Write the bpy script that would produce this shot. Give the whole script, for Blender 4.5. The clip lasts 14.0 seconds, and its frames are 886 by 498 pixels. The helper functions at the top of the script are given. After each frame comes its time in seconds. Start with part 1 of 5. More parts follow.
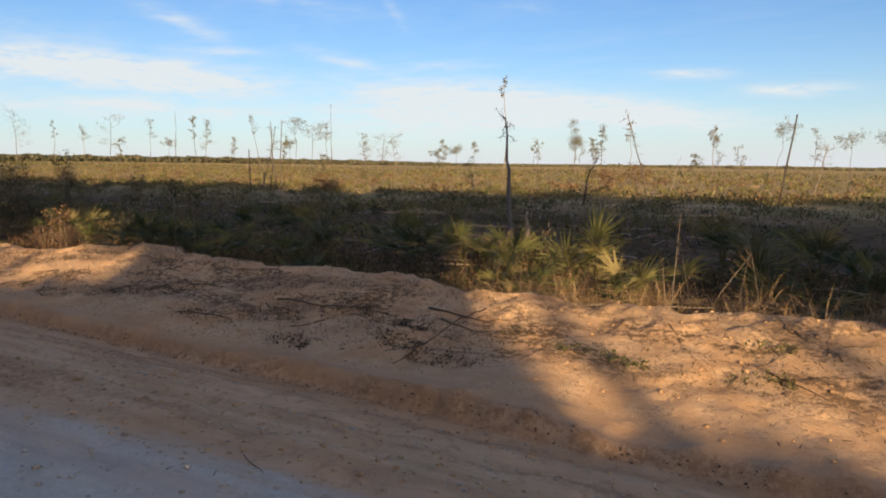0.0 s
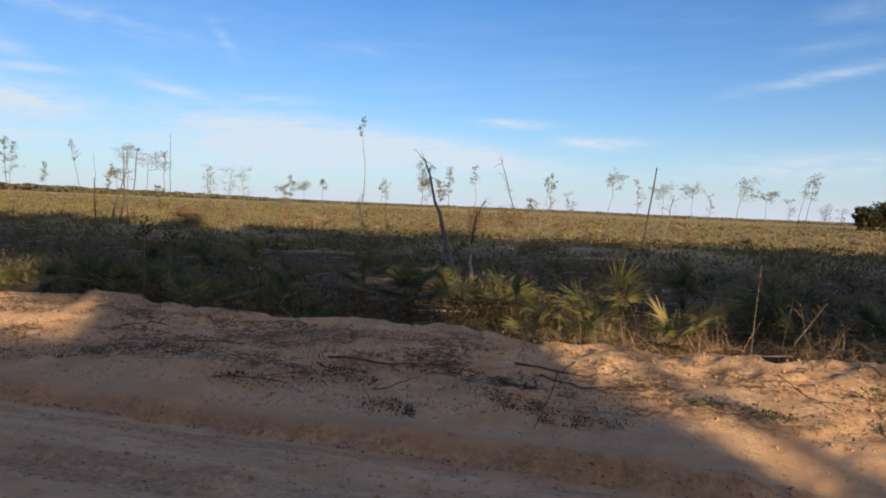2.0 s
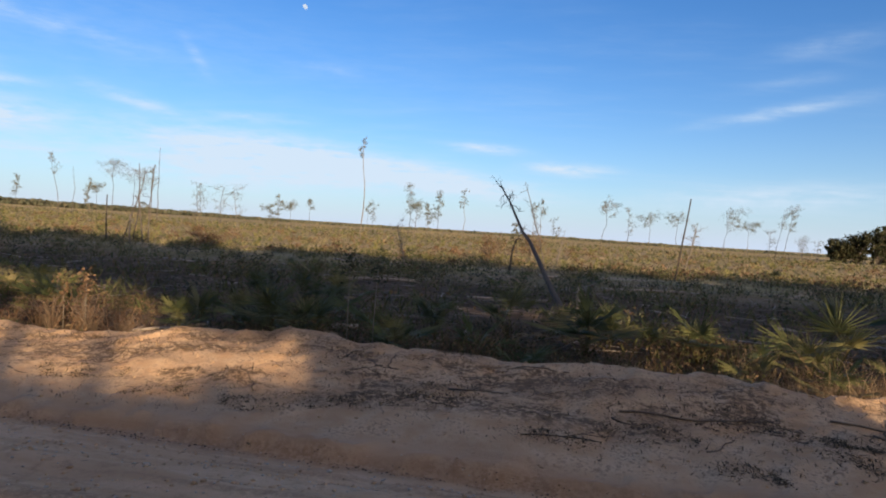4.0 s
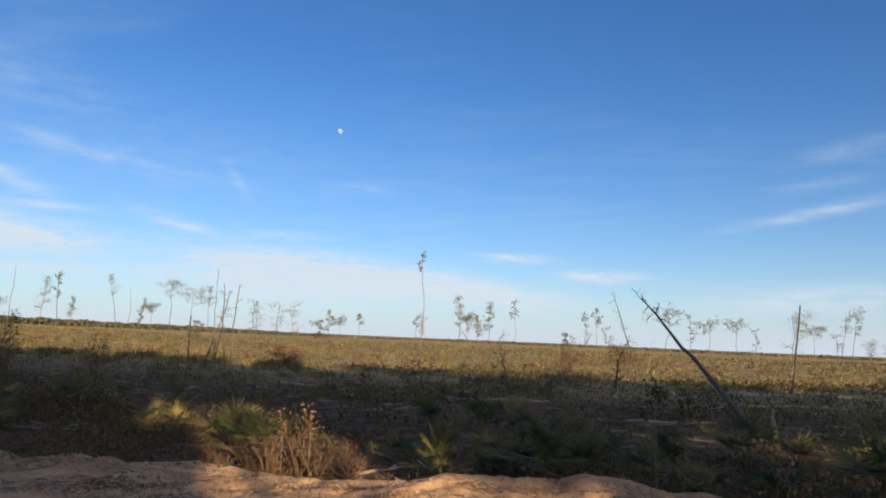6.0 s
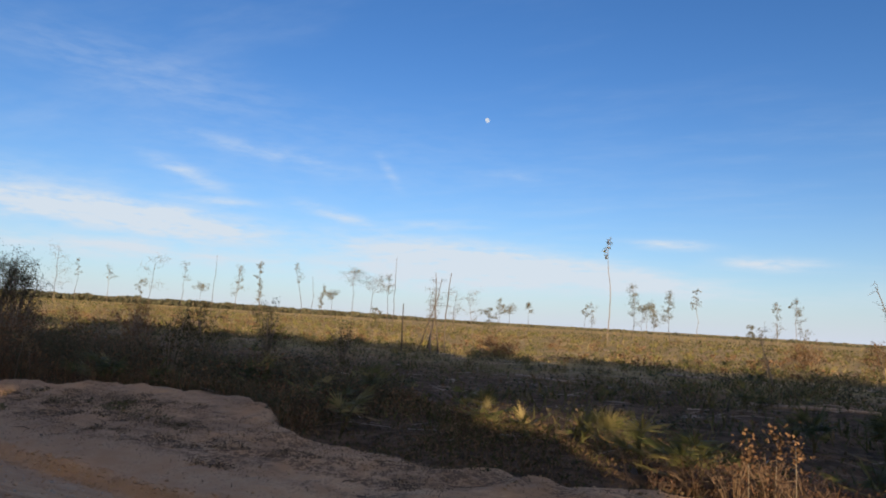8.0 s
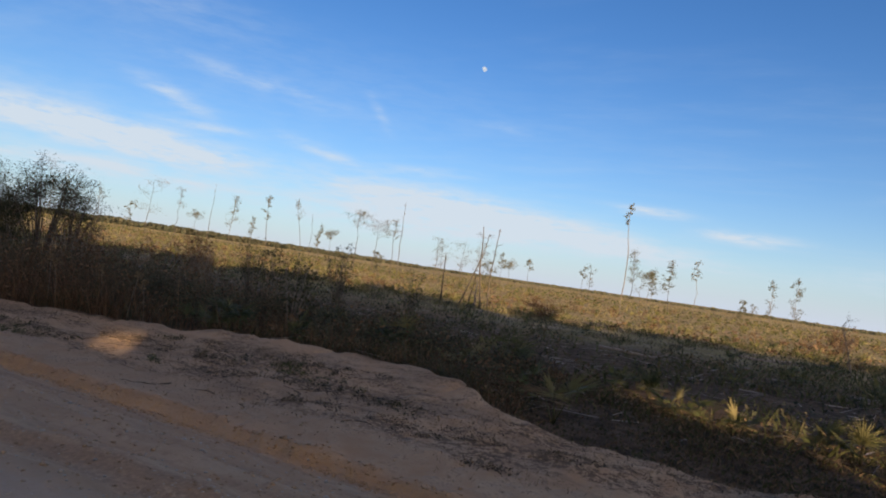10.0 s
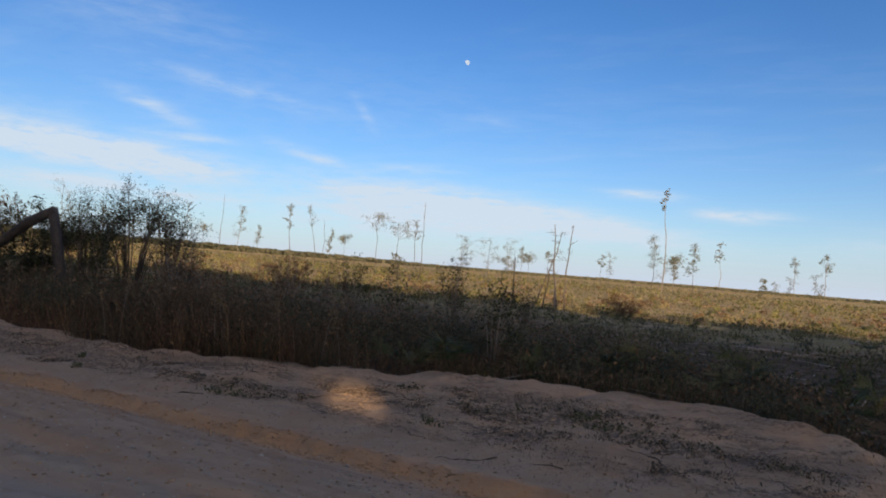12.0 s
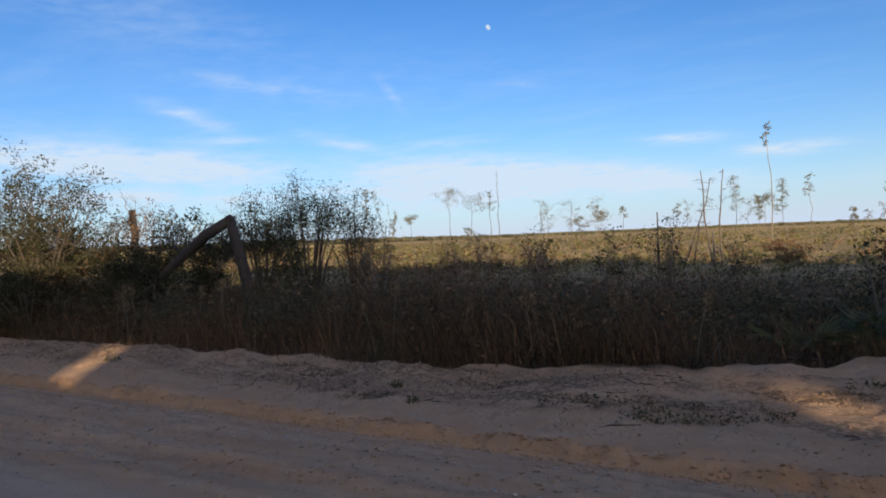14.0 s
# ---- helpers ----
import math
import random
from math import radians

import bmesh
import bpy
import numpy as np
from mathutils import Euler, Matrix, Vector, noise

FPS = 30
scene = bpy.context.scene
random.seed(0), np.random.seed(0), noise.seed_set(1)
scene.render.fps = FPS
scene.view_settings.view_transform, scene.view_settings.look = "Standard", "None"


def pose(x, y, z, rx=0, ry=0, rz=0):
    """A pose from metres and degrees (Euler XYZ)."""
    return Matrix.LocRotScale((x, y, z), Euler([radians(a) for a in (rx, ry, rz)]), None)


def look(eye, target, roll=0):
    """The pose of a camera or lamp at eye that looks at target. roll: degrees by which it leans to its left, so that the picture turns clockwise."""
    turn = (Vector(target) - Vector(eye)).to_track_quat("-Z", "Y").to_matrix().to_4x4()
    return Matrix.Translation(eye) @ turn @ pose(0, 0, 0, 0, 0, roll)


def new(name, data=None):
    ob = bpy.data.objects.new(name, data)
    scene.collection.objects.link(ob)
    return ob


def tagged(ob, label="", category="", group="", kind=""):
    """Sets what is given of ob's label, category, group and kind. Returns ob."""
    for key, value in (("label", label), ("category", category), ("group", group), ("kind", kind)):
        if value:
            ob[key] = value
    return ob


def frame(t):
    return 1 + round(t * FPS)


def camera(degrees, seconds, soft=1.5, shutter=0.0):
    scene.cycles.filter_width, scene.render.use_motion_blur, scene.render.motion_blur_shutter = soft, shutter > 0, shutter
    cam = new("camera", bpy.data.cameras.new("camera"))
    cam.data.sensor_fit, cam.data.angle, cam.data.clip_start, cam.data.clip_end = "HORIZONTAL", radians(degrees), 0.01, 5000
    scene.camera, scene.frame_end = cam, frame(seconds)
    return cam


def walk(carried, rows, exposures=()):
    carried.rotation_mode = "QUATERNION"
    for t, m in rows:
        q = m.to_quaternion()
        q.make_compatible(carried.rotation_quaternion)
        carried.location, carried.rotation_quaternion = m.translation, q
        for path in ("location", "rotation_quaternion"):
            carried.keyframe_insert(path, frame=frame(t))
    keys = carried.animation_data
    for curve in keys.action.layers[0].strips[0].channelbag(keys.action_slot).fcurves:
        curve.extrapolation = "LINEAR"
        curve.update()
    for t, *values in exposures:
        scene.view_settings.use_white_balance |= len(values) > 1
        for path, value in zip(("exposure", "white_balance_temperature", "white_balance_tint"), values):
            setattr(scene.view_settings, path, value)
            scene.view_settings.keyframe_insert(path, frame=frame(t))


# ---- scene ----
# A graded sand road beside a clear-cut field, seen at walking pace.
cam = camera(69.2, 14.0, 1.9)
PATH = [
    (0, (-0.163, 0.114, 1.958), (-4.620, 8.971, 0.656), 0.12),
    (0.5, (-0.693, -0.025, 1.959), (-4.315, 9.250, 1.036), -0.27),
    (1, (-1.353, -0.146, 1.991), (-4.087, 9.456, 1.430), 0.00),
    (1.5, (-2.016, -0.222, 1.999), (-4.357, 9.493, 1.637), 1.01),
    (2, (-2.787, -0.318, 1.990), (-4.857, 9.442, 1.318), 1.95),
    (2.5, (-3.514, -0.271, 1.995), (-5.447, 9.501, 1.106), 0.65),
    (3, (-4.371, -0.374, 2.002), (-5.968, 9.439, 0.927), 1.45),
    (3.5, (-5.166, -0.408, 1.999), (-6.677, 9.415, 0.889), 2.32),
    (4, (-6.062, -0.377, 2.015), (-7.685, 9.485, 1.709), 3.25),
    (4.2, (-6.395, -0.344, 2.021), (-8.206, 9.489, 2.201), 2.85),
    (6.3, (-9.737, -0.120, 2.076), (-11.927, 9.533, 3.499), 2.07),
    (6.5, (-10.139, -0.106, 2.079), (-12.405, 9.527, 3.514), 2.47),
    (7, (-11.129, -0.012, 2.076), (-13.720, 9.546, 3.467), 2.34),
    (7.5, (-12.045, 0.043, 2.090), (-15.244, 9.438, 3.314), 1.63),
    (8, (-13.167, 0.233, 2.071), (-17.495, 9.179, 3.182), 2.92),
    (8.5, (-14.188, 0.288, 2.082), (-18.856, 9.083, 3.009), 6.06),
    (8.7, (-14.505, 0.181, 2.072), (-19.154, 9.000, 2.856), 7.18),
    (11, (-19.337, -0.081, 2.159), (-23.089, 9.183, 2.469), 6.44),
    (11.5, (-20.391, -0.122, 2.136), (-24.276, 9.082, 2.587), 4.90),
    (12, (-21.513, -0.195, 2.148), (-25.447, 8.995, 2.421), 4.15),
    (12.5, (-22.763, -0.065, 2.188), (-26.856, 9.059, 2.124), -0.79),
    (13, (-24.133, -0.289, 2.155), (-28.441, 8.735, 2.044), -3.06),
    (13.5, (-25.432, -0.022, 2.152), (-30.473, 8.607, 2.508), -0.38),
    (14, (-26.610, 0.043, 2.166), (-31.158, 8.947, 2.008), -2.89),
]
walk(cam, [(t, look(eye, target, roll)) for t, eye, target, roll in PATH],
     [(0, 0.74, 7150, 11), (1, 0.63, 6600, 10), (2, 0.62, 6350, 10), (4, 0.66, 6080, 9), (6.5, 0.60, 6500, 10), (8.5, 0.57, 6550, 11), (11.5, 0.53, 6350, 10), (13, 0.60, 6180, 10), (14, 0.62, 6020, 9)])

# ---- daylight: a low sun behind the camera, blue sky with thin cloud ----
SUN_EL, SUN_AZ = 13.0, 35.0
SUN = Vector((math.sin(radians(SUN_AZ)) * math.cos(radians(SUN_EL)),
              -math.cos(radians(SUN_AZ)) * math.cos(radians(SUN_EL)), math.sin(radians(SUN_EL))))
world = bpy.data.worlds.new("world")
scene.world = world
world.use_nodes = True


class Nodes:
    """Short hand for building a node tree."""

    def __init__(self, tree):
        self.tree = tree

    def add(self, kind, **inputs):
        node = self.tree.nodes.new(kind)
        for key, value in inputs.items():
            self.put(node.inputs[int(key[1:]) if key[0] == "i" and key[1:].isdigit() else key], value)
        return node

    def put(self, socket, value):
        if isinstance(value, bpy.types.NodeSocket):
            self.tree.links.new(value, socket)
        else:
            socket.default_value = value

    def math(self, op, a, b=0.0, c=0.0, clamp=False):
        node = self.add("ShaderNodeMath", i0=a, i1=b, i2=c)
        node.operation, node.use_clamp = op, clamp
        return node.outputs[0]

    def mix(self, fac, a, b):
        node = self.tree.nodes.new("ShaderNodeMix")
        node.data_type = 'RGBA'
        self.put(node.inputs[0], fac)
        self.put(node.inputs[6], a)
        self.put(node.inputs[7], b)
        return node.outputs[2]

    def ramp(self, fac, stops, mode='LINEAR'):
        node = self.add("ShaderNodeValToRGB", i0=fac)
        node.color_ramp.interpolation = mode
        el = node.color_ramp.elements
        while len(el) < len(stops):
            el.new(0.5)
        for e, (p, c) in zip(el, stops):
            e.position = p
            e.color = (*c, 1) if len(c) == 3 else c
        return node.outputs[0]

    def smooth(self, value, lo, hi):
        node = self.add("ShaderNodeMapRange", i0=value, i1=lo, i2=hi, i3=0.0, i4=1.0)
        node.interpolation_type = 'SMOOTHSTEP'
        return node.outputs[0]

    def noise(self, vec, scale, detail=4.0, rough=0.55):
        node = self.add("ShaderNodeTexNoise", Scale=scale, Detail=detail, Roughness=rough)
        self.put(node.inputs["Vector"], vec)
        return node.outputs[0]


W = Nodes(world.node_tree)
bg = world.node_tree.nodes["Background"]
sky = W.add("ShaderNodeTexSky")
sky.sky_type = 'NISHITA'
sky.sun_disc = False
sky.sun_elevation = radians(SUN_EL)
sky.sun_rotation = math.atan2(SUN.x, SUN.y)
sky.air_density, sky.dust_density, sky.ozone_density = 1.0, 0.3, 3.0
toward = W.add("ShaderNodeTexCoord").outputs["Generated"]
sep = W.add("ShaderNodeSeparateXYZ", i0=toward)
dx, dy, dz = sep.outputs
azim = W.math('MULTIPLY', W.math('ARCTAN2', W.math('MULTIPLY', dx, -1.0), dy), 57.2958)
elev = W.math('MULTIPLY', W.math('ARCSINE', dz), 57.2958)
flat = W.math('ADD', W.math('MAXIMUM', dz, 0.0), 0.10)
plane = W.add("ShaderNodeCombineXYZ", i0=W.math('DIVIDE', dx, flat), i1=W.math('DIVIDE', dy, flat))
streak = W.add("ShaderNodeMapping", i0=plane.outputs[0], Rotation=(0, 0, radians(-28)), Scale=(0.55, 1.5, 1.0)).outputs[0]
cirrus = W.noise(streak, 2.6, 7.0, 0.62)
broad = W.noise(streak, 0.7, 3.0, 0.5)
wisps = W.noise(W.add("ShaderNodeCombineXYZ", i0=W.math('MULTIPLY', azim, 0.10), i1=W.math('MULTIPLY', elev, 0.42)).outputs[0], 3.2, 7.0, 0.6)


def veil(az, el, wide, high, slope, strength):
    """One patch of thin cloud at a heading and elevation in degrees."""
    a = W.math('SUBTRACT', azim, az)
    b = W.math('SUBTRACT', W.math('SUBTRACT', elev, el), W.math('MULTIPLY', a, slope))
    a, b = W.math('DIVIDE', a, wide), W.math('DIVIDE', b, high)
    r = W.math('ADD', W.math('MULTIPLY', a, a), W.math('MULTIPLY', b, b))
    return W.math('MULTIPLY', W.math('EXPONENT', W.math('MULTIPLY', r, -1.0)), strength)


total = veil(24, 5.3, 10, 1.5, 0.07, 2.2)
for v in ((11, 4.3, 9, 1.0, 0.10, 1.7), (28, 3.6, 10, 1.3, 0.0, 1.0), (6, 7.3, 2.7, 0.38, 0.04, 1.2), (-1.2, 5.8, 3.2, 0.5, 0.04, 1.2), (55, 7.3, 9, 1.1, 0.0, 2.0),
          (47, 6.35, 6, 0.8, 0.0, 1.4), (52, 4.4, 12, 0.8, 0.0, 1.2), (45, 9.1, 3.5, 0.36, 0.0, 0.55), (35.5, 8.8, 3.2, 0.5, 0.22, 0.65), (26, 8.5, 3.5, 0.4, -0.03, 0.5),
          (48, 11.0, 2.8, 0.7, 0.27, 0.62), (31, 12.85, 0.9, 0.6, 1.05, 0.3), (36, 13.5, 22, 4.0, 0.0, 0.10), (42, 13.6, 6.5, 0.6, 0.12, 0.32), (53, 18.6, 11, 2.0, 0.09, 0.20), (20, 13.1, 2.5, 0.4, 0.05, 0.2),
          (-17.5, 10.6, 5, 0.45, -0.16, 0.55), (-18.5, 12.9, 3, 0.5, -0.10, 0.16), (-20.5, 15.3, 3.5, 0.7, -0.10, 0.26), (-17, 3.8, 9, 1.0, -0.05, 0.8), (62, 9.0, 8, 1.5, 0.0, 0.35)):
    total = W.math('ADD', total, veil(*v))
combed = W.smooth(W.math('ADD', W.math('MULTIPLY', wisps, 0.7), W.math('MULTIPLY', cirrus, 0.3)), 0.30, 0.70)
cover = W.math('MULTIPLY', total, W.math('ADD', W.math('MULTIPLY', combed, 1.0), 0.16), clamp=True)
loose = W.math('MULTIPLY', W.smooth(W.math('MULTIPLY', cirrus, broad), 0.22, 0.50), 0.11)
low = W.math('MULTIPLY', W.math('EXPONENT', W.math('MULTIPLY', W.math('MAXIMUM', elev, 0.0), -0.20)), 0.93)
# unseen warm glow added to cloud and haze towards the sun, to lift shaded ground
dot = W.add("ShaderNodeVectorMath", i0=toward, i1=tuple(SUN))
dot.operation = 'DOT_PRODUCT'
sun_glow = W.math('POWER', W.math('MAXIMUM', dot.outputs["Value"], 0.0), 3.0)
cover = W.math('ADD', W.math('ADD', cover, loose), W.math('MULTIPLY', sun_glow, 0.34))
cover = W.math('MINIMUM', cover, 0.94)
cloud = W.mix(sun_glow, (5.3, 5.95, 6.6, 1), (48.0, 35.5, 22.5, 1))
blue = W.add("ShaderNodeHueSaturation", Hue=0.505, Saturation=1.12, Value=1.0, Color=sky.outputs[0]).outputs[0]
gain = W.add("ShaderNodeVectorMath", i0=blue, i1=(0.745, 0.98, 1.20))
gain.operation = 'MULTIPLY'
blue = W.mix(low, gain.outputs[0], W.mix(sun_glow, (5.0, 5.5, 6.45, 1), (48.0, 35.5, 22.5, 1)))
W.put(bg.inputs[0], W.mix(cover, blue, cloud))
bg.inputs[1].default_value = 0.085

lamp = bpy.data.lights.new("sun", 'SUN')
lamp.energy, lamp.angle, lamp.color = 5.0, radians(0.6), (1.0, 0.73, 0.44)
new("sun", lamp).matrix_world = look(tuple(SUN * 60), (0, 0, 0))

# ---- materials ----


def material(name):
    m = bpy.data.materials.new(name)
    m.use_nodes = True
    n = Nodes(m.node_tree)
    return m, n, m.node_tree.nodes["Principled BSDF"]


def leafy(name, stops, rough=0.6, through_light=0.25):
    """Leaves or blades, each with its own shade out of the ramp."""
    m, n, p = material(name)
    geo = n.add("ShaderNodeNewGeometry")
    rnd = n.math('FRACT', n.math('ADD', geo.outputs["Random Per Island"], n.add("ShaderNodeObjectInfo").outputs["Random"]))
    pos = geo.outputs["Position"]
    mottled = n.math('ADD', n.math('MULTIPLY', rnd, 0.75), n.math('MULTIPLY', n.noise(pos, 0.9, 3.0), 0.28), clamp=True)
    col = n.ramp(mottled, stops)
    fine = n.noise(pos, 40.0, 3.0)
    col = n.mix(n.math('MULTIPLY', fine, 0.35), col, (0.03, 0.025, 0.015, 1))
    n.put(p.inputs["Base Color"], col)
    p.inputs["Roughness"].default_value = rough
    p.inputs["Specular IOR Level"].default_value = 0.1
    out = m.node_tree.nodes["Material Output"]
    thin = n.add("ShaderNodeBsdfTranslucent", Color=col)
    mixer = n.add("ShaderNodeMixShader", i0=through_light, i1=p.outputs[0], i2=thin.outputs[0])
    n.put(out.inputs[0], mixer.outputs[0])
    return m


def bark(name, dark, light, scale=9.0):
    m, n, p = material(name)
    tc = n.add("ShaderNodeTexCoord").outputs["Object"]
    long = n.add("ShaderNodeMapping", i0=tc, Scale=(1, 1, 0.25)).outputs[0]
    grain = n.noise(long, scale * 3, 6.0, 0.65)
    blot = n.noise(tc, scale * 0.25, 3.0)
    fac = n.math('ADD', n.math('MULTIPLY', grain, 0.7), n.math('MULTIPLY', blot, 0.4), clamp=True)
    n.put(p.inputs["Base Color"], n.ramp(fac, [(0.3, dark), (0.75, light)]))
    p.inputs["Roughness"].default_value = 0.9
    b = n.add("ShaderNodeBump", Strength=0.6, Distance=0.02, Height=grain)
    n.put(p.inputs["Normal"], b.outputs[0])
    return m


def ground_material():
    """Sand, road gravel and field soil by their distance from the foot of the bank."""
    m, n, p = material("sandy_ground")
    pos = n.add("ShaderNodeNewGeometry").outputs["Position"]
    s = n.add("ShaderNodeSeparateXYZ", i0=pos)
    x, y, z = s.outputs
    v = n.math('SUBTRACT', n.math('ADD', y, n.math('MULTIPLY', x, 0.06)), 4.28)
    wob = n.noise(pos, 0.8, 4.0)
    vw = n.math('ADD', v, n.math('MULTIPLY', n.math('SUBTRACT', wob, 0.5), 0.5))
    along = n.add("ShaderNodeMapping", i0=pos, Rotation=(0, 0, radians(3.4)), Scale=(0.12, 1.0, 1.0)).outputs[0]
    tracks = n.noise(along, 5.0, 6.0, 0.6)
    fine = n.noise(pos, 26.0, 8.0, 0.7)
    med = n.noise(pos, 3.2, 6.0, 0.6)
    grit = n.noise(pos, 120.0, 3.0, 0.7)
    # road bed: tan sand with streaks, then pale grey gravel towards the crown
    tan = n.mix(n.smooth(tracks, 0.36, 0.66), (0.74, 0.45, 0.245, 1), (0.90, 0.60, 0.36, 1))
    tan = n.mix(n.smooth(med, 0.45, 0.75), tan, (0.83, 0.53, 0.30, 1))
    grey = n.mix(n.smooth(fine, 0.35, 0.7), (0.78, 0.68, 0.55, 1), (0.90, 0.81, 0.68, 1))
    vg = n.math('ADD', n.math('ADD', y, n.math('MULTIPLY', x, 0.035)), n.math('MULTIPLY', n.math('SUBTRACT', tracks, 0.5), 0.9))
    road = n.mix(n.math('MULTIPLY', n.smooth(n.math('SUBTRACT', vg, n.math('MULTIPLY', n.smooth(x, -6.0, -2.0), 0.35)), 2.25, 1.85), n.math('ADD', n.math('MULTIPLY', n.smooth(x, -14.0, -4.0), 0.55), 0.45)), tan, grey)
    rut = n.smooth(n.noise(n.add("ShaderNodeMapping", i0=pos, Rotation=(0, 0, radians(3.4)), Scale=(0.05, 1.0, 1.0)).outputs[0], 3.0, 3.0, 0.5), 0.52, 0.66)
    churned = n.smooth(n.noise(pos, 7.0, 8.0, 0.75), 0.50, 0.66)
    road = n.mix(n.math('MULTIPLY', churned, n.math('MULTIPLY', n.smooth(vg, 1.9, 2.5), 0.6)), road, (0.54, 0.32, 0.175, 1))
    road = n.mix(n.math('MULTIPLY', n.math('MULTIPLY', rut, 0.65), n.smooth(fine, 0.35, 0.6)), road, (0.36, 0.21, 0.12, 1))
    road = n.mix(n.smooth(n.math('ADD', v, n.math('MULTIPLY', wob, 1.5)), -8.6, -9.6), road, (0.14, 0.11, 0.06, 1))
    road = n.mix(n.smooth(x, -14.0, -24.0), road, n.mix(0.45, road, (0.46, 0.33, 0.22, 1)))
    # cut face and bank
    orange = n.mix(n.smooth(tracks, 0.3, 0.7), (0.62, 0.385, 0.215, 1), (0.76, 0.50, 0.30, 1))
    bank = n.mix(n.smooth(med, 0.30, 0.70), (0.68, 0.415, 0.22, 1), (0.87, 0.60, 0.36, 1))
    bank = n.mix(n.smooth(fine, 0.50, 0.75), bank, (0.68, 0.44, 0.245, 1))
    crumbs = n.smooth(n.math('ADD', n.math('MULTIPLY', fine, 0.6), n.math('MULTIPLY', med, 0.4)), 0.53, 0.62)
    bank = n.mix(n.math('MULTIPLY', crumbs, 0.55), bank, (0.27, 0.165, 0.10, 1))
    mats = n.noise(n.add("ShaderNodeMapping", i0=pos, Scale=(0.75, 1.7, 1.0)).outputs[0], 1.5, 6.0, 0.65)
    shoulder = n.math('MULTIPLY', n.smooth(x, -28.0, -25.0), n.smooth(x, -19.6, -20.6))
    band = n.math('MULTIPLY', n.smooth(v, 0.7, 1.1), n.smooth(n.math('SUBTRACT', v, n.math('MULTIPLY', shoulder, 1.3)), 2.6, 2.0))
    torn = n.noise(n.add("ShaderNodeMapping", i0=pos, Scale=(0.9, 1.1, 1.0)).outputs[0], 15.0, 7.0, 0.75)
    thatch = n.math('MULTIPLY', n.smooth(n.math('ADD', mats, n.math('MULTIPLY', fine, 0.25)), 0.57, 0.68), band)
    thatch = n.math('MULTIPLY', thatch, n.smooth(torn, 0.43, 0.54))
    bank = n.mix(n.math('MULTIPLY', thatch, 0.85), bank, (0.12, 0.075, 0.045, 1))
    damp = n.smooth(n.noise(n.add("ShaderNodeMapping", i0=pos, Rotation=(0, 0, radians(3.4)), Scale=(0.45, 1.5, 1.0)).outputs[0], 1.3, 5.0, 0.65), 0.46, 0.62)
    bank = n.mix(n.math('MULTIPLY', n.math('MULTIPLY', damp, band), n.math('ADD', n.math('MULTIPLY', torn, 0.7), 0.12)), bank, (0.27, 0.185, 0.12, 1))
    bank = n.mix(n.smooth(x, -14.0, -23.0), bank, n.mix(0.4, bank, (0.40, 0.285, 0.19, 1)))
    vl = n.math('ADD', v, n.math('MULTIPLY', n.math('SUBTRACT', med, 0.5), 0.25))
    # narrow lip of red-brown earth; its dark eastern stretch also paints the step's shadow line
    lip = n.math('MULTIPLY', n.smooth(vl, -0.10, -0.02), n.smooth(vl, 0.15, 0.01))
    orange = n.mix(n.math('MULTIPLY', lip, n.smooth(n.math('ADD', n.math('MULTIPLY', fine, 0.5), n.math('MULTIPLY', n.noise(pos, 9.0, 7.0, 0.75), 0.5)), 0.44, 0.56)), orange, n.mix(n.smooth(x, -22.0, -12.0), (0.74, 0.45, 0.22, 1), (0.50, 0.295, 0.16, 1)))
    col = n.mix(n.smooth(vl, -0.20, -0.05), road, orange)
    col = n.mix(n.smooth(vw, 0.12, 0.42), col, bank)
    col = n.mix(n.math('ADD', n.math('MULTIPLY', med, 0.2), 0.13), col, (0.07, 0.05, 0.03, 1))
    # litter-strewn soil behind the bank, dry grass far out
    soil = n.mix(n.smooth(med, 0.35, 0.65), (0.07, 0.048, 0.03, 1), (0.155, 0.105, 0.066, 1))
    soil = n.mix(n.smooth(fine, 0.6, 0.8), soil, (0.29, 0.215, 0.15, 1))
    turf_n = n.noise(pos, 0.22, 6.0, 0.65)
    band = n.noise(n.add("ShaderNodeMapping", i0=pos, Scale=(0.15, 0.6, 1)).outputs[0], 0.5, 4.0, 0.6)
    turf = n.ramp(n.math('ADD', n.math('MULTIPLY', turf_n, 0.6), n.math('MULTIPLY', band, 0.4)),
                  [(0.34, (0.19, 0.125, 0.07)), (0.44, (0.34, 0.245, 0.14)), (0.52, (0.25, 0.21, 0.09)), (0.60, (0.42, 0.315, 0.20)), (0.68, (0.31, 0.205, 0.115))])
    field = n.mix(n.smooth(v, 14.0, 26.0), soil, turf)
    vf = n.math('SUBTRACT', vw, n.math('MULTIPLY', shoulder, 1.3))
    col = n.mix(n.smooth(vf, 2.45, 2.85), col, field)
    col = n.mix(n.math('MULTIPLY', n.smooth(grit, 0.56, 0.72), 0.25), col, (0.5, 0.43, 0.35, 1))
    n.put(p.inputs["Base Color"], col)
    p.inputs["Roughness"].default_value = 0.95
    p.inputs["Specular IOR Level"].default_value = 0.03
    h = n.math('ADD', n.math('MULTIPLY', fine, 0.6), n.math('ADD', n.math('MULTIPLY', tracks, 0.4), n.math('MULTIPLY', grit, 0.12)))
    b = n.add("ShaderNodeBump", Strength=0.6, Distance=0.06, Height=h)
    n.put(p.inputs["Normal"], b.outputs[0])
    return m


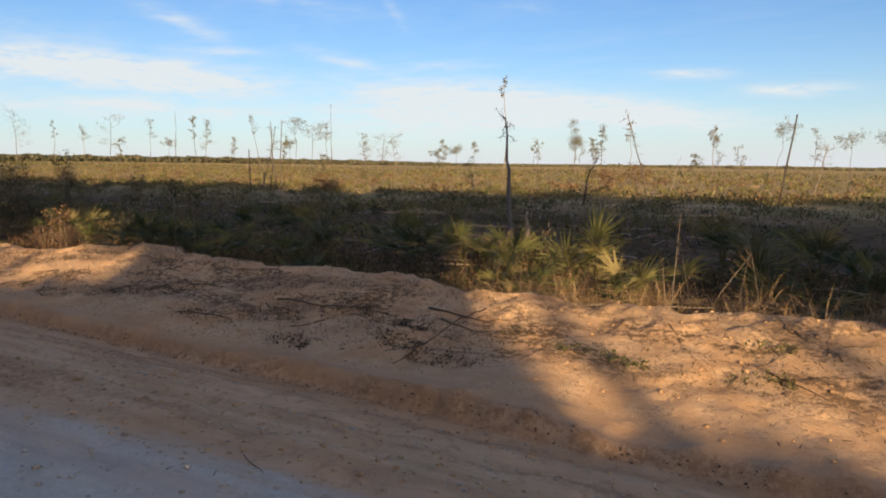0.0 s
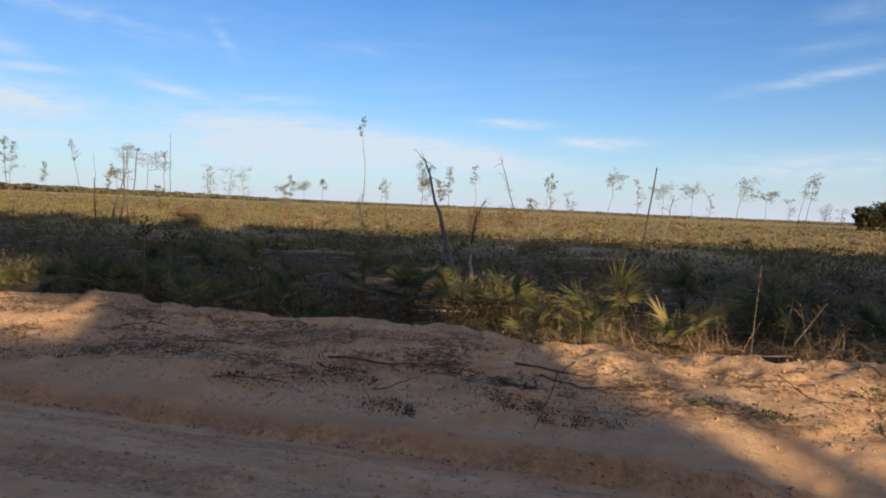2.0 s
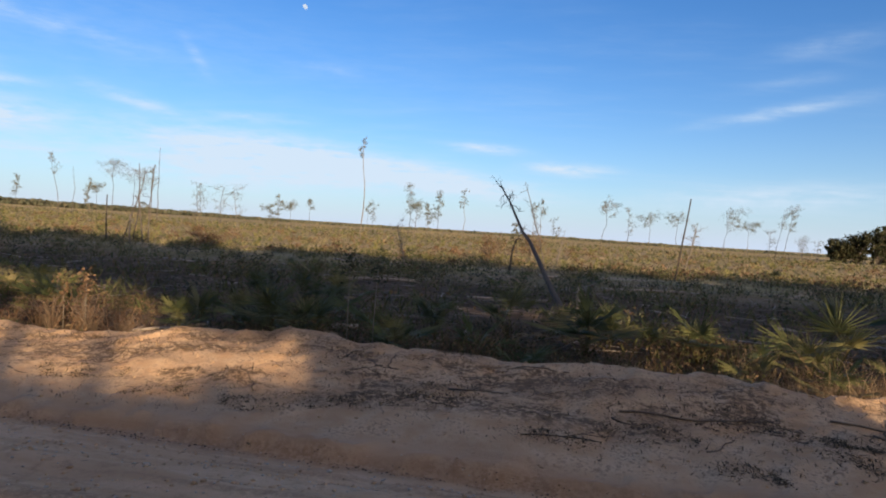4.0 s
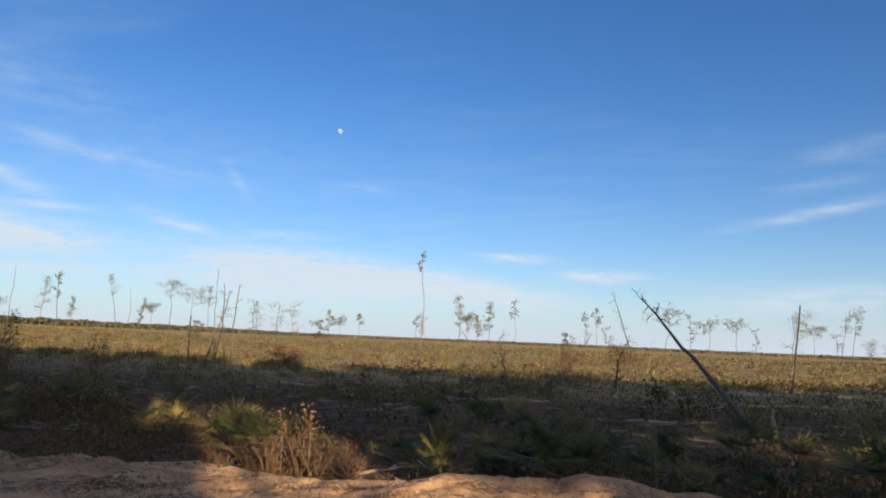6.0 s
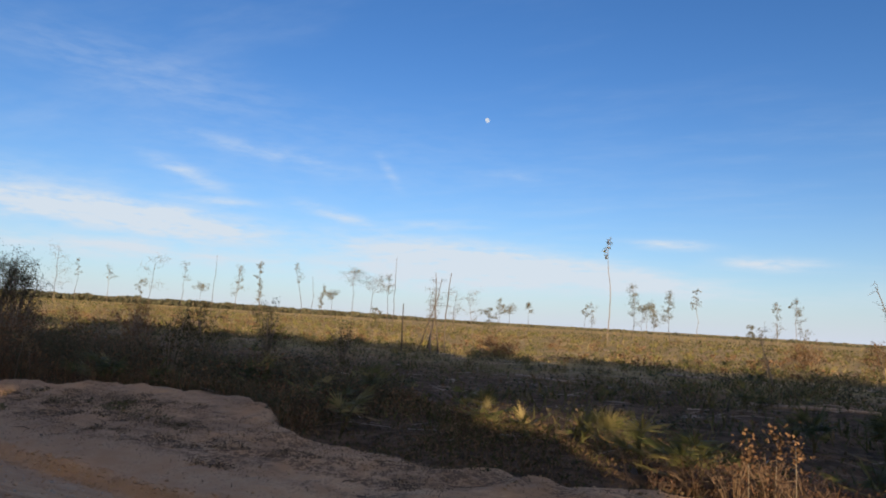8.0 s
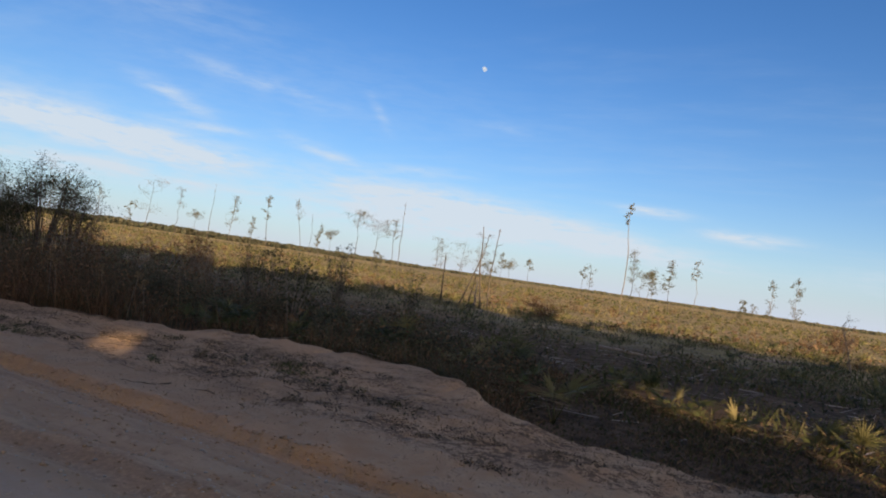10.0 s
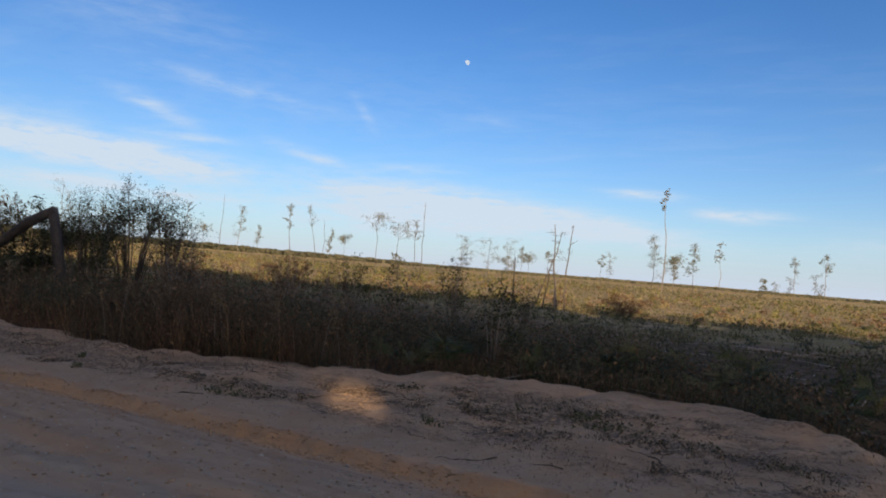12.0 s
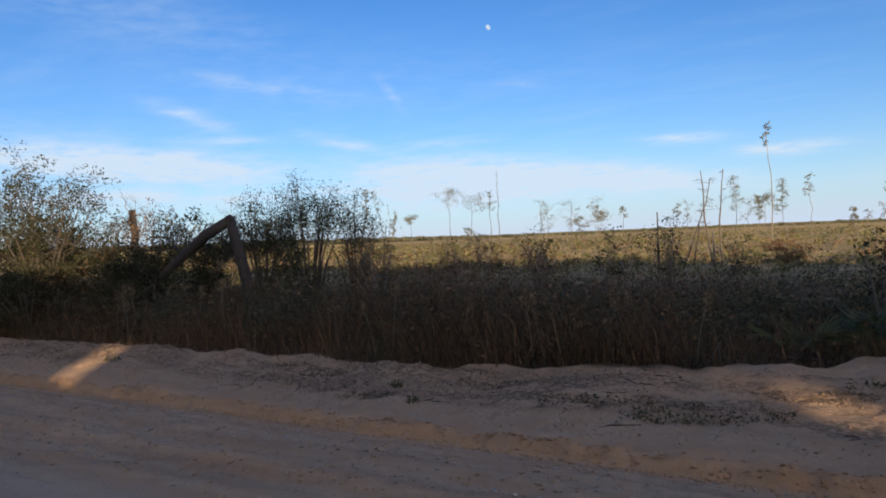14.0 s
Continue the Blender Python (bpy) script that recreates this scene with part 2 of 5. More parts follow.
M_GROUND = ground_material()
M_BARK = bark("grey_bark", (0.08, 0.065, 0.05), (0.28, 0.23, 0.175))
M_DARK = bark("charred_bark", (0.018, 0.015, 0.013), (0.085, 0.068, 0.055))
M_PALE = bark("bleached_wood", (0.16, 0.12, 0.085), (0.42, 0.34, 0.26))
M_ROOT = bark("brown_root", (0.07, 0.048, 0.032), (0.20, 0.135, 0.085), 18)
M_PALM = leafy("palmetto_green", [(0.0, (0.06, 0.078, 0.03)), (0.4, (0.12, 0.132, 0.05)), (0.75, (0.21, 0.192, 0.078)), (1.0, (0.38, 0.305, 0.15))], 0.5, 0.2)
# brighter copy of the palmetto green, with sunlight put into its colour
M_PALM_SUN = leafy("palmetto_sunlit", [(0.0, (0.12, 0.13, 0.04)), (0.5, (0.23, 0.215, 0.075)), (1.0, (0.36, 0.30, 0.13))], 0.55, 0.2)
M_PALM_DRY = leafy("palmetto_dry", [(0.0, (0.10, 0.07, 0.04)), (0.5, (0.23, 0.16, 0.09)), (1.0, (0.36, 0.26, 0.15))], 0.8, 0.15)
M_STALK = leafy("palmetto_stalk", [(0.0, (0.10, 0.10, 0.035)), (1.0, (0.20, 0.15, 0.07))], 0.6, 0.0)
M_BRUSH = leafy("brush", [(0.0, (0.05, 0.055, 0.024)), (0.35, (0.095, 0.095, 0.038)), (0.55, (0.145, 0.10, 0.058)), (0.8, (0.20, 0.13, 0.075)), (1.0, (0.32, 0.225, 0.13))], 0.8, 0.15)
M_REED = leafy("dry_reeds", [(0.0, (0.075, 0.048, 0.029)), (0.45, (0.16, 0.098, 0.056)), (0.75, (0.25, 0.15, 0.085)), (1.0, (0.38, 0.245, 0.14))], 0.85, 0.15)
M_GREEN = leafy("low_greens", [(0.0, (0.065, 0.075, 0.027)), (0.45, (0.11, 0.115, 0.042)), (0.75, (0.16, 0.145, 0.06)), (1.0, (0.24, 0.165, 0.095))], 0.65, 0.2)
M_TURF = leafy("field_grass", [(0.0, (0.16, 0.11, 0.052)), (0.35, (0.385, 0.285, 0.145)), (0.55, (0.26, 0.225, 0.092)), (0.72, (0.40, 0.335, 0.155)), (1.0, (0.49, 0.385, 0.23))], 0.85, 0.2)
M_CROWN = leafy("pale_foliage", [(0.0, (0.10, 0.11, 0.06)), (0.5, (0.19, 0.185, 0.105)), (0.8, (0.27, 0.24, 0.14)), (1.0, (0.38, 0.31, 0.20))], 0.7, 0.4)
M_SHRUB = leafy("dark_foliage", [(0.0, (0.03, 0.037, 0.018)), (0.5, (0.065, 0.068, 0.032)), (0.85, (0.115, 0.10, 0.05)), (1.0, (0.20, 0.145, 0.08))], 0.6, 0.25)
M_WEED = leafy("weed_leaves", [(0.0, (0.07, 0.085, 0.03)), (0.5, (0.12, 0.13, 0.045)), (1.0, (0.24, 0.20, 0.10))], 0.6, 0.2)
M_MAT = leafy("dead_grass_mat", [(0.0, (0.07, 0.053, 0.034)), (0.6, (0.15, 0.108, 0.068)), (1.0, (0.27, 0.185, 0.11))], 0.9, 0.05)
M_STONE = bark("pale_stone", (0.30, 0.23, 0.16), (0.70, 0.56, 0.42), 30)

# ---- mesh helpers ----
rng = np.random.default_rng(7)


def tri_mesh(name, verts, tris, mat):
    """A mesh from arrays of corners and triangles."""
    me = bpy.data.meshes.new(name)
    verts, tris = np.asarray(verts, np.float32), np.asarray(tris, np.int32)
    me.vertices.add(len(verts))
    me.vertices.foreach_set("co", verts.ravel())
    me.loops.add(tris.size)
    me.loops.foreach_set("vertex_index", tris.ravel())
    me.polygons.add(len(tris))
    me.polygons.foreach_set("loop_start", np.arange(0, tris.size, 3, dtype=np.int32))
    me.polygons.foreach_set("loop_total", np.full(len(tris), 3, np.int32))
    me.materials.append(mat)
    me.update(calc_edges=True)
    me.validate()
    return me


def unit(a):
    return a / np.maximum(np.linalg.norm(a, axis=-1, keepdims=True), 1e-9)


def blades(base, way, length, width, bend):
    """Tapered two-part blades from base points; bend tips them over."""
    base, way = np.asarray(base, float), unit(np.asarray(way, float))
    n = len(base)
    length, width, bend = (np.broadcast_to(a, (n,))[:, None] for a in (length, width, bend))
    side = np.cross(way, np.array([0, 0, 1.0]))
    flatways = rng.normal(size=(n, 3)) * [1, 1, 0.2]
    side = unit(np.where(np.linalg.norm(side, axis=1, keepdims=True) < 0.2, flatways, side + 0.7 * flatways))
    out = unit(way * [1, 1, 0] + 0.25 * rng.normal(size=(n, 3)) * [1, 1, 0])
    mid = base + way * length * 0.55 + out * length * bend * 0.15
    tip = base + way * length + out * length * bend * 0.6 - np.array([0, 0, 1.0]) * length * bend * 0.35
    v = np.stack([base - side * width * 0.5, base + side * width * 0.5, mid - side * width * 0.42, mid + side * width * 0.42, tip], 1)
    t = np.array([[0, 1, 3], [0, 3, 2], [2, 3, 4]])
    return v.reshape(-1, 3), (np.arange(n)[:, None, None] * 5 + t).reshape(-1, 3)


def leaves(centre, size, stretch=1.6):
    """Small pointed leaves at random turns."""
    centre = np.asarray(centre, float)
    n = len(centre)
    size = np.broadcast_to(size, (n,))[:, None]
    a = unit(rng.normal(size=(n, 3)))
    b = unit(np.cross(a, rng.normal(size=(n, 3))))
    v = np.stack([centre - a * size * stretch * 0.5, centre + b * size * 0.5, centre + a * size * stretch * 0.5, centre - b * size * 0.5], 1)
    t = np.array([[0, 1, 2], [0, 2, 3]])
    return v.reshape(-1, 3), (np.arange(n)[:, None, None] * 4 + t).reshape(-1, 3)


def tube(points, radii, sides=6):
    """A tapered round limb along points."""
    points, radii = np.asarray(points, float), np.broadcast_to(radii, (len(points),))
    ways = unit(np.gradient(points, axis=0))
    ref = np.where(np.abs(ways[:, 2:3]) > 0.9, np.array([[1.0, 0, 0]]), np.array([[0, 0, 1.0]]))
    a = unit(np.cross(ways, ref))
    b = np.cross(ways, a)
    ang = np.arange(sides) * 2 * np.pi / sides
    v = points[:, None] + radii[:, None, None] * (a[:, None] * np.cos(ang)[None, :, None] + b[:, None] * np.sin(ang)[None, :, None])
    t = []
    for i in range(len(points) - 1):
        for k in range(sides):
            p, q = i * sides + k, i * sides + (k + 1) % sides
            t += [(p, q, q + sides), (p, q + sides, p + sides)]
    v = np.concatenate([v.reshape(-1, 3), points[:1], points[-1:]])
    e = len(points) * sides
    t += [(e, (k + 1) % sides, k) for k in range(sides)] + [(e + 1, e - sides + k, e - sides + (k + 1) % sides) for k in range(sides)]
    return v, np.array(t)


def joined(pieces):
    """One pair of arrays out of several."""
    vs, ts, n = [], [], 0
    for v, t in pieces:
        vs.append(v)
        ts.append(np.asarray(t) + n)
        n += len(v)
    return np.concatenate(vs), np.concatenate(ts)


def limb(a, b, r0, r1, wave=0.04, parts=5, sides=6):
    """A slightly crooked limb from a to b."""
    a, b = np.array(a, float), np.array(b, float)
    s = np.linspace(0, 1, parts)[:, None]
    jitter = rng.normal(size=(parts, 3)) * wave * np.linalg.norm(b - a) * np.sin(s * np.pi)
    return tube(a + (b - a) * s + jitter, np.linspace(r0, r1, parts), sides)


def part(name, arrays, mat, parent, label="", kind=""):
    ob = new(name, tri_mesh(name, *arrays, mat))
    ob.parent = parent
    if label:
        ob["label"] = label
    if kind:
        ob["kind"] = kind
    return ob


def thing(name, x, y, z, label, category, group=""):
    ob = new(name)
    ob.empty_display_size = 0.2
    ob.matrix_world = pose(x, y, z)
    return tagged(ob, label, category, group)


def stuff(name, arrays, mat, label, category):
    return tagged(new(name, tri_mesh(name, *arrays, mat)), label, category, kind="stuff")


LATTICE = {}


def value_noise(x, y, seed):
    """Smooth noise from -1 to 1 over arrays."""
    if seed not in LATTICE:
        LATTICE[seed] = np.random.default_rng(seed).uniform(-1, 1, (256, 256))
    r = LATTICE[seed]
    xi, yi = np.floor(x).astype(int), np.floor(y).astype(int)
    fx, fy = x - xi, y - yi
    fx, fy = fx * fx * (3 - 2 * fx), fy * fy * (3 - 2 * fy)
    g = lambda i, j: r[i % 256, j % 256]  # noqa: E731
    return (g(xi, yi) * (1 - fx) + g(xi + 1, yi) * fx) * (1 - fy) + (g(xi, yi + 1) * (1 - fx) + g(xi + 1, yi + 1) * fx) * fy


def fractal(x, y, scale, octaves, seed):
    total, amp = 0.0, 1.0
    for k in range(octaves):
        total = total + amp * value_noise(x / scale, y / scale, seed + k)
        scale, amp = scale * 0.5, amp * 0.5
    return total


# ---- ground: road, cut, bank and field in one sheet ----


def foot(x):
    return 4.28 - 0.06 * np.asarray(x, float)


def crest(x):
    return np.interp(x, [-60, -43, -38, -35, -32, -30, -27.8, -25.5, -23.4, -21.4, -20.1, -19.4, -18.6, -17.4, -15, -13.5, -12.2, -9.2, -7, -5, -3.5, -2.3, -0.9, 0.8, 6],
                     [0.33, 0.33, 0.37, 0.34, 0.30, 0.28, 0.35, 0.42, 0.50, 0.53, 0.54, 0.46, 0.34, 0.31, 0.32, 0.37, 0.42, 0.58, 0.54, 0.57, 0.57, 0.52, 0.54, 0.59, 0.62])


def swell(x, y):
    """The gentle rise of the field towards the west and its fall towards the east."""
    dx, dy = np.asarray(x, float) + 13, np.maximum(np.asarray(y, float), 1.0)
    rise = np.interp(np.degrees(np.arctan2(-dx, dy)), [-90, -20, -8, 0, 12, 27, 45, 62, 90], [-0.25, -0.22, -0.15, -0.02, 0.06, 0.12, 0.32, 0.5, 0.55])
    return np.hypot(dx, dy) * np.tan(np.radians(rise)) * np.clip((dy - 14) / 40, 0, 1)


def edge(x):
    """How far the bank reaches from its foot, narrow or broad along the road."""
    return np.interp(x, [-60, -40, -31, -28.3, -26.3, -24.5, -21.5, -20.4, -19.5, -18.5, -16, -14.3, -12.4, -9, -4.6, 6],
                     [2.0, 2.0, 2.25, 2.7, 3.2, 3.8, 3.75, 3.35, 2.5, 2.25, 2.15, 2.25, 2.45, 2.45, 2.45, 2.5])


def height(x, y):
    x, y = np.asarray(x, float), np.asarray(y, float)
    v = y - foot(x)
    near = np.clip(1 - np.abs(v - 1) / 40, 0, 1)
    v = v + (0.10 * fractal(x, y, 1.4, 3, 3) + 0.035 * fractal(x, y * 0.4, 0.22, 3, 7)) * np.clip((v + 1.2) / 1.2, 0, 1) * near
    top = crest(x) * (1 + 0.07 * fractal(x, y * 0.3, 1.6, 3, 11))
    s = np.clip(v / (edge(x) - 0.15), 0, 1)
    cut = 0.13 * np.clip(v / 0.09, 0, 1) * (1 + 0.35 * fractal(x, y, 0.9, 2, 17) + 0.3 * np.clip(-v / 0.3 + 1.3, 0, 1) * fractal(x, y, 0.16, 2, 19))
    bank = cut + (top - 0.13) * (s ** 1.3)
    bank = bank + 0.018 * fractal(x, y, 0.6, 4, 21) * np.clip(v / 0.6, 0, 1) + 0.012 * fractal(x, y, 0.14, 3, 51) * np.clip(v / 0.3, 0, 1)
    bank = bank + 0.05 * np.clip(fractal(x, y, 0.25, 4, 91), -0.15, 1) * np.exp(-((v - edge(x) + 0.3) / 0.35) ** 2)
    rim = edge(x) + 0.05 + 0.2 * fractal(x, y * 0, 0.8, 3, 61)
    back = np.clip((v - rim) / 0.45, 0, 1)
    field = 0.18 + 0.07 * fractal(x, y, 2.6, 4, 31) * np.clip(1 - (v - 60) / 100, 0.1, 1)
    bank = bank * (1 - back) + (field + swell(x, y)) * back
    r = np.clip(-v / 1.9, 0, 1)
    road = 0.42 * r * r * (3 - 2 * r)
    ruts = 0.026 * np.sin(v * 11 + 0.6 * fractal(x, y * 0, 3, 2, 71)) * np.clip(-v / 0.4, 0, 1) * np.clip((v + 3.0) / 0.7, 0, 1)
    road = road + ruts + 0.022 * fractal(x * 0.6, y, 0.22, 4, 41) * np.clip(-v / 0.3, 0, 1) * np.clip((v + 9) / 4, 0, 1)
    verge = np.clip((-v - 8.5) / 2, 0, 1)
    road = road * (1 - verge) + 0.35 * verge
    return np.where(v > 0, bank, road)


def at(x, y):
    return float(height(np.array([x]), np.array([y]))[0])


xs = np.r_[-4000, -2000, -900, -450, -250, -160, -110, np.arange(-80, -46, 1.0), np.arange(-46, 5, 0.06), np.arange(5, 40, 0.8), 55, 80, 120, 200, 400, 900, 2000, 4000]
ys = np.r_[-4000, -900, -200, -80, -40, np.arange(-25, 0, 1.0), np.arange(0, 3, 0.12), np.arange(3, 10.5, 0.045), np.arange(10.5, 20, 0.3), np.arange(20, 60, 1.2),
           70, 85, 105, 140, 200, 320, 600, 1200, 2500, 4200]
gx, gy = np.meshgrid(xs, ys)
gz = height(gx, gy)
n = len(xs)
i, j = np.meshgrid(np.arange(n - 1), np.arange(len(ys) - 1))
q = (j * n + i).ravel()
tris = np.concatenate([np.stack([q, q + 1, q + n + 1], 1), np.stack([q, q + n + 1, q + n], 1)])
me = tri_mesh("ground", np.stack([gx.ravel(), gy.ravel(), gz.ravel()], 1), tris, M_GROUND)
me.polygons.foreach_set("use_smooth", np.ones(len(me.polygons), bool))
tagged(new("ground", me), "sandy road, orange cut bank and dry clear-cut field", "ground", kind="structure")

# ---- unseen belt of trees, added behind the camera to shade road, bank and near field ----
# Openings in the belt: (u0, u1, y0, y1) of the sunlit patches, u running along the road.
OPENINGS = ((-2.2, 1.7, 4.0, 7.2), (-2.0, 0.9, 7.2, 14.5), (-2.4, -1.5, 6.6, 8.4), (-10.0, -8.5, 5.9, 7.6), (-12.6, -10.1, 4.9, 10.6), (-13.8, -10.5, 10.6, 13.4), (-25.4, -24.8, 6.5, 8.2), (-37.0, -36.5, 5.9, 8.6))


def lit(points):
    """Which points of the belt would darken one of the openings."""
    q = points - np.array(SUN) * ((points[:, 2:3] - 0.35) / SUN.z)
    u = q[:, 0] + math.tan(radians(SUN_AZ)) * (q[:, 1] - 6)
    hit = np.zeros(len(points), bool)
    for u0, u1, y0, y1 in OPENINGS:
        hit |= (u > u0 - 0.4) & (u < u1 + 0.4) & (q[:, 1] > y0 - 0.7) & (q[:, 1] < y1 + 0.7)
    # a round hole in the belt keeps sun on the large shrub
    ball = np.array([-43.5, 10.5, 3.9])
    d = points - ball
    along = (d @ np.array(SUN))[:, None] * np.array(SUN)
    return hit | (np.linalg.norm(d - along, axis=1) < 2.4)


belt = []
for k, x in enumerate(np.arange(-62, 82, 2.9)):
    y = -20.0 + rng.uniform(-1.5, 1.5)
    x = float(x + rng.uniform(-0.7, 0.7))
    tall = 15.9 + 1.0 * float(value_noise(np.array([x / 8.0]), np.array([0.5]), 5)[0]) + rng.uniform(-0.6, 0.6) - (y + 20) * 0.28
    tree = thing("unseen_shade_tree", x, y, 0.35, "unseen tree added behind the camera to shade the road and near field", "tree", "trees along the road")
    n = 2300
    h = rng.uniform(2.2, tall, n)
    r = 2.6 * np.sqrt(rng.uniform(0, 1, n)) * np.clip((tall + 0.5 - h) / 3.0, 0.35, 1)
    a = rng.uniform(0, 2 * np.pi, n)
    c = np.stack([r * np.cos(a), r * np.sin(a), h], 1)
    c = c[~lit(c + [x, y, 0.35])]
    part("crown", leaves(c, rng.uniform(0.35, 0.75, len(c)), 1.5), M_SHRUB, tree, "", "stuff")
    trunk = limb((0, 0, -0.3), (rng.uniform(-0.4, 0.4), 0, tall - 1.0), 0.16, 0.05, 0.01, 7, 8)
    part("trunk", trunk, M_BARK, tree)
    belt.append((tree, x, y, tall))
# unseen filler leaves that block stray gaps of sun in the belt
for tree, x, y, tall in belt:
    n = 900
    c = np.stack([rng.uniform(-2.4, 2.4, n), rng.uniform(-1.2, 1.2, n), rng.uniform(2.0, tall - 1.6, n)], 1)
    c = c[~lit(c + [x, y, 0.35])]
    part("inner_foliage", leaves(c, rng.uniform(0.4, 0.8, len(c)), 1.4), M_SHRUB, tree, "", "stuff")

M_CHAR = bark("half_burnt_bark", (0.035, 0.028, 0.023), (0.16, 0.13, 0.10))
M_RUST = leafy("rusty_leaves", [(0.0, (0.07, 0.034, 0.02)), (0.5, (0.17, 0.085, 0.05)), (1.0, (0.30, 0.18, 0.11))], 0.8, 0.15)

# ---- young trees left standing over the field ----


def sapling(x, y, tall, form, wide, lean):
    """A thin tree with a sparse crown; lean is how far its foot stands off from its top."""
    bare = form == "bare"
    label = {"bare": "bare thin dead stem standing in the dry field", "tall": "tall thin pine with a small tufted top in the field",
             "umbrella": "thin tree with a flat spreading olive crown in the field", "bush": "low rounded bushy tree far out on the field",
             "column": "slender tree with an upright sparse crown in the field", "wind": "wind-bent tree with a lopsided crown in the field",
             "open": "scraggly nearly leafless sapling in the dry field"}.get(form, "spindly sapling with a tuft of leaves on top")
    tall = tall - float(swell(x, y))
    z = at(x, y) - 0.1
    tree = thing("field_tree", x + lean, y, z, label, "tree", "trees left on the field")
    top = np.array([-lean, 0, tall + 0.1])
    foot_r = 0.022 + 0.0038 * tall
    s = np.linspace(0, 1, 8)[:, None]
    bow = rng.normal(size=3) * [0.03, 0.02, 0] * tall
    line = top * s + bow * np.sin(s * np.pi) + rng.normal(size=(8, 3)) * 0.012 * tall * np.sin(s * np.pi)
    part("trunk", tube(line, np.linspace(foot_r, foot_r * 0.3, 8), 6), (M_CHAR, M_BARK, M_CHAR, M_BARK, M_CHAR)[int(rng.integers(0, 5))], tree)
    low = {"tall": 0.82, "pom": 0.62, "umbrella": 0.66, "column": 0.38, "wind": 0.55, "bush": 0.1, "open": 0.35, "bare": 0.6}[form]
    count = {"tall": 8, "pom": 7, "umbrella": 9, "column": 13, "wind": 8, "bush": 10, "open": 10, "bare": 4}[form]
    for k in range(count):
        f = low + (1 - low) * (k + rng.uniform(0, 1)) / count
        start = np.array([np.interp(f, s[:, 0], line[:, c]) for c in range(3)])
        ang = rng.uniform(0, 2 * np.pi)
        reach = wide * 0.5 * rng.uniform(0.4, 1.1)
        rise = rng.uniform(0.2, 0.9)
        if form == "umbrella":
            reach *= 0.5 + 0.6 * (1 - abs(f - 0.85))
            rise = rng.uniform(0.35, 1.0) * max(0.15, (0.97 - f) * tall / max(reach, 0.3))
        if form in ("column", "pom", "tall"):
            reach *= 1.15 - 0.8 * (f - low) / (1 - low)
        if form == "wind":
            ang = rng.normal(0.2, 0.7)
        if bare:
            reach *= 0.9
        end = start + np.array([np.cos(ang), np.sin(ang), rise]) * reach
        end[2] = min(end[2], tall + 0.15)
        wood = [limb(start, end, foot_r * 0.35, 0.012, 0.07, 4, 4)]
        for _ in range(1 if form == "bush" else 4):
            a = start + (end - start) * rng.uniform(0.3, 0.95)
            wood.append(limb(a, a + unit(rng.normal(size=3) + [0, 0, 0.5]) * wide * rng.uniform(0.12, 0.26), 0.016, 0.008, 0.08, 3, 3))
        bough = part("branch", joined(wood), M_BARK, tree)
        if bare:
            continue
        # a few tight clumps of leaves with sky between them
        clumps = {"open": 4, "tall": 4, "pom": 6, "bush": 6}.get(form, 8)
        mids = start + (end - start) * rng.uniform(0.4, 1.1, (clumps, 1)) + rng.normal(size=(clumps, 3)) * wide * np.array([0.11, 0.11, 0.09])
        m = {"open": 8, "bush": 40}.get(form, 14)
        c = np.repeat(mids, m, 0) + rng.normal(size=(clumps * m, 3)) * wide * np.array([0.055, 0.055, 0.04])
        part("leaf_tuft", leaves(c, rng.uniform(0.035, 0.085, len(c)) * (1.25 if y > 95 else 1), 1.7), M_CROWN, bough, "", "stuff")


sapling(-144.8, 98.9, 10.6, "pom", 2.91, 0.0)
sapling(-101.1, 74.2, 9.9, "open", 4.59, -0.6)
sapling(-115.8, 94.1, 10.8, "pom", 2.71, -0.7)
sapling(-116.1, 99.1, 7.0, "umbrella", 3.03, 0.0)
sapling(-102.7, 89.2, 11.8, "bare", 0.89, -0.4)
sapling(-115.5, 109.1, 11.7, "column", 3.17, -0.8)
sapling(-126.9, 129.0, 8.9, "column", 2.43, 0.0)
sapling(-86.9, 92.2, 10.8, "pom", 2.25, 2.3)
sapling(-88.2, 99.3, 9.1, "bare", 0.66, 0.0)
sapling(-92.5, 109.3, 7.5, "column", 1.67, 0.0)
sapling(-83.3, 99.4, 6.2, "umbrella", 2.58, 0.0)
sapling(-66.4, 80.5, 8.9, "umbrella", 3.72, 0.0)
sapling(-63.0, 80.2, 7.7, "umbrella", 4.25, -0.4)
sapling(-58.4, 79.0, 10.6, "bare", 0.70, 0.0)
sapling(-60.0, 79.9, 7.9, "pom", 1.97, 0.0)
sapling(-51.2, 77.2, 5.4, "open", 1.96, 0.0)
sapling(-45.0, 74.0, 5.6, "open", 2.81, 0.8)
sapling(-55.6, 108.0, 4.3, "bush", 3.02, 0.0)
sapling(-51.1, 106.9, 4.9, "umbrella", 3.17, 0.0)
sapling(-48.2, 108.0, 6.0, "pom", 1.81, 0.0)
sapling(-41.1, 121.8, 6.0, "pom", 1.76, 0.0)
sapling(-26.6, 67.4, 11.2, "tall", 1.22, 0.1)
sapling(-39.2, 117.5, 6.3, "open", 2.29, 0.0)
sapling(-31.9, 114.7, 9.9, "column", 3.10, 0.0)
sapling(-29.5, 111.9, 5.8, "open", 2.99, 0.0)
sapling(-28.1, 114.9, 6.4, "column", 2.04, 0.0)
sapling(-24.7, 107.5, 8.1, "column", 2.24, 0.0)
sapling(-21.3, 111.6, 8.8, "pom", 1.94, 0.0)
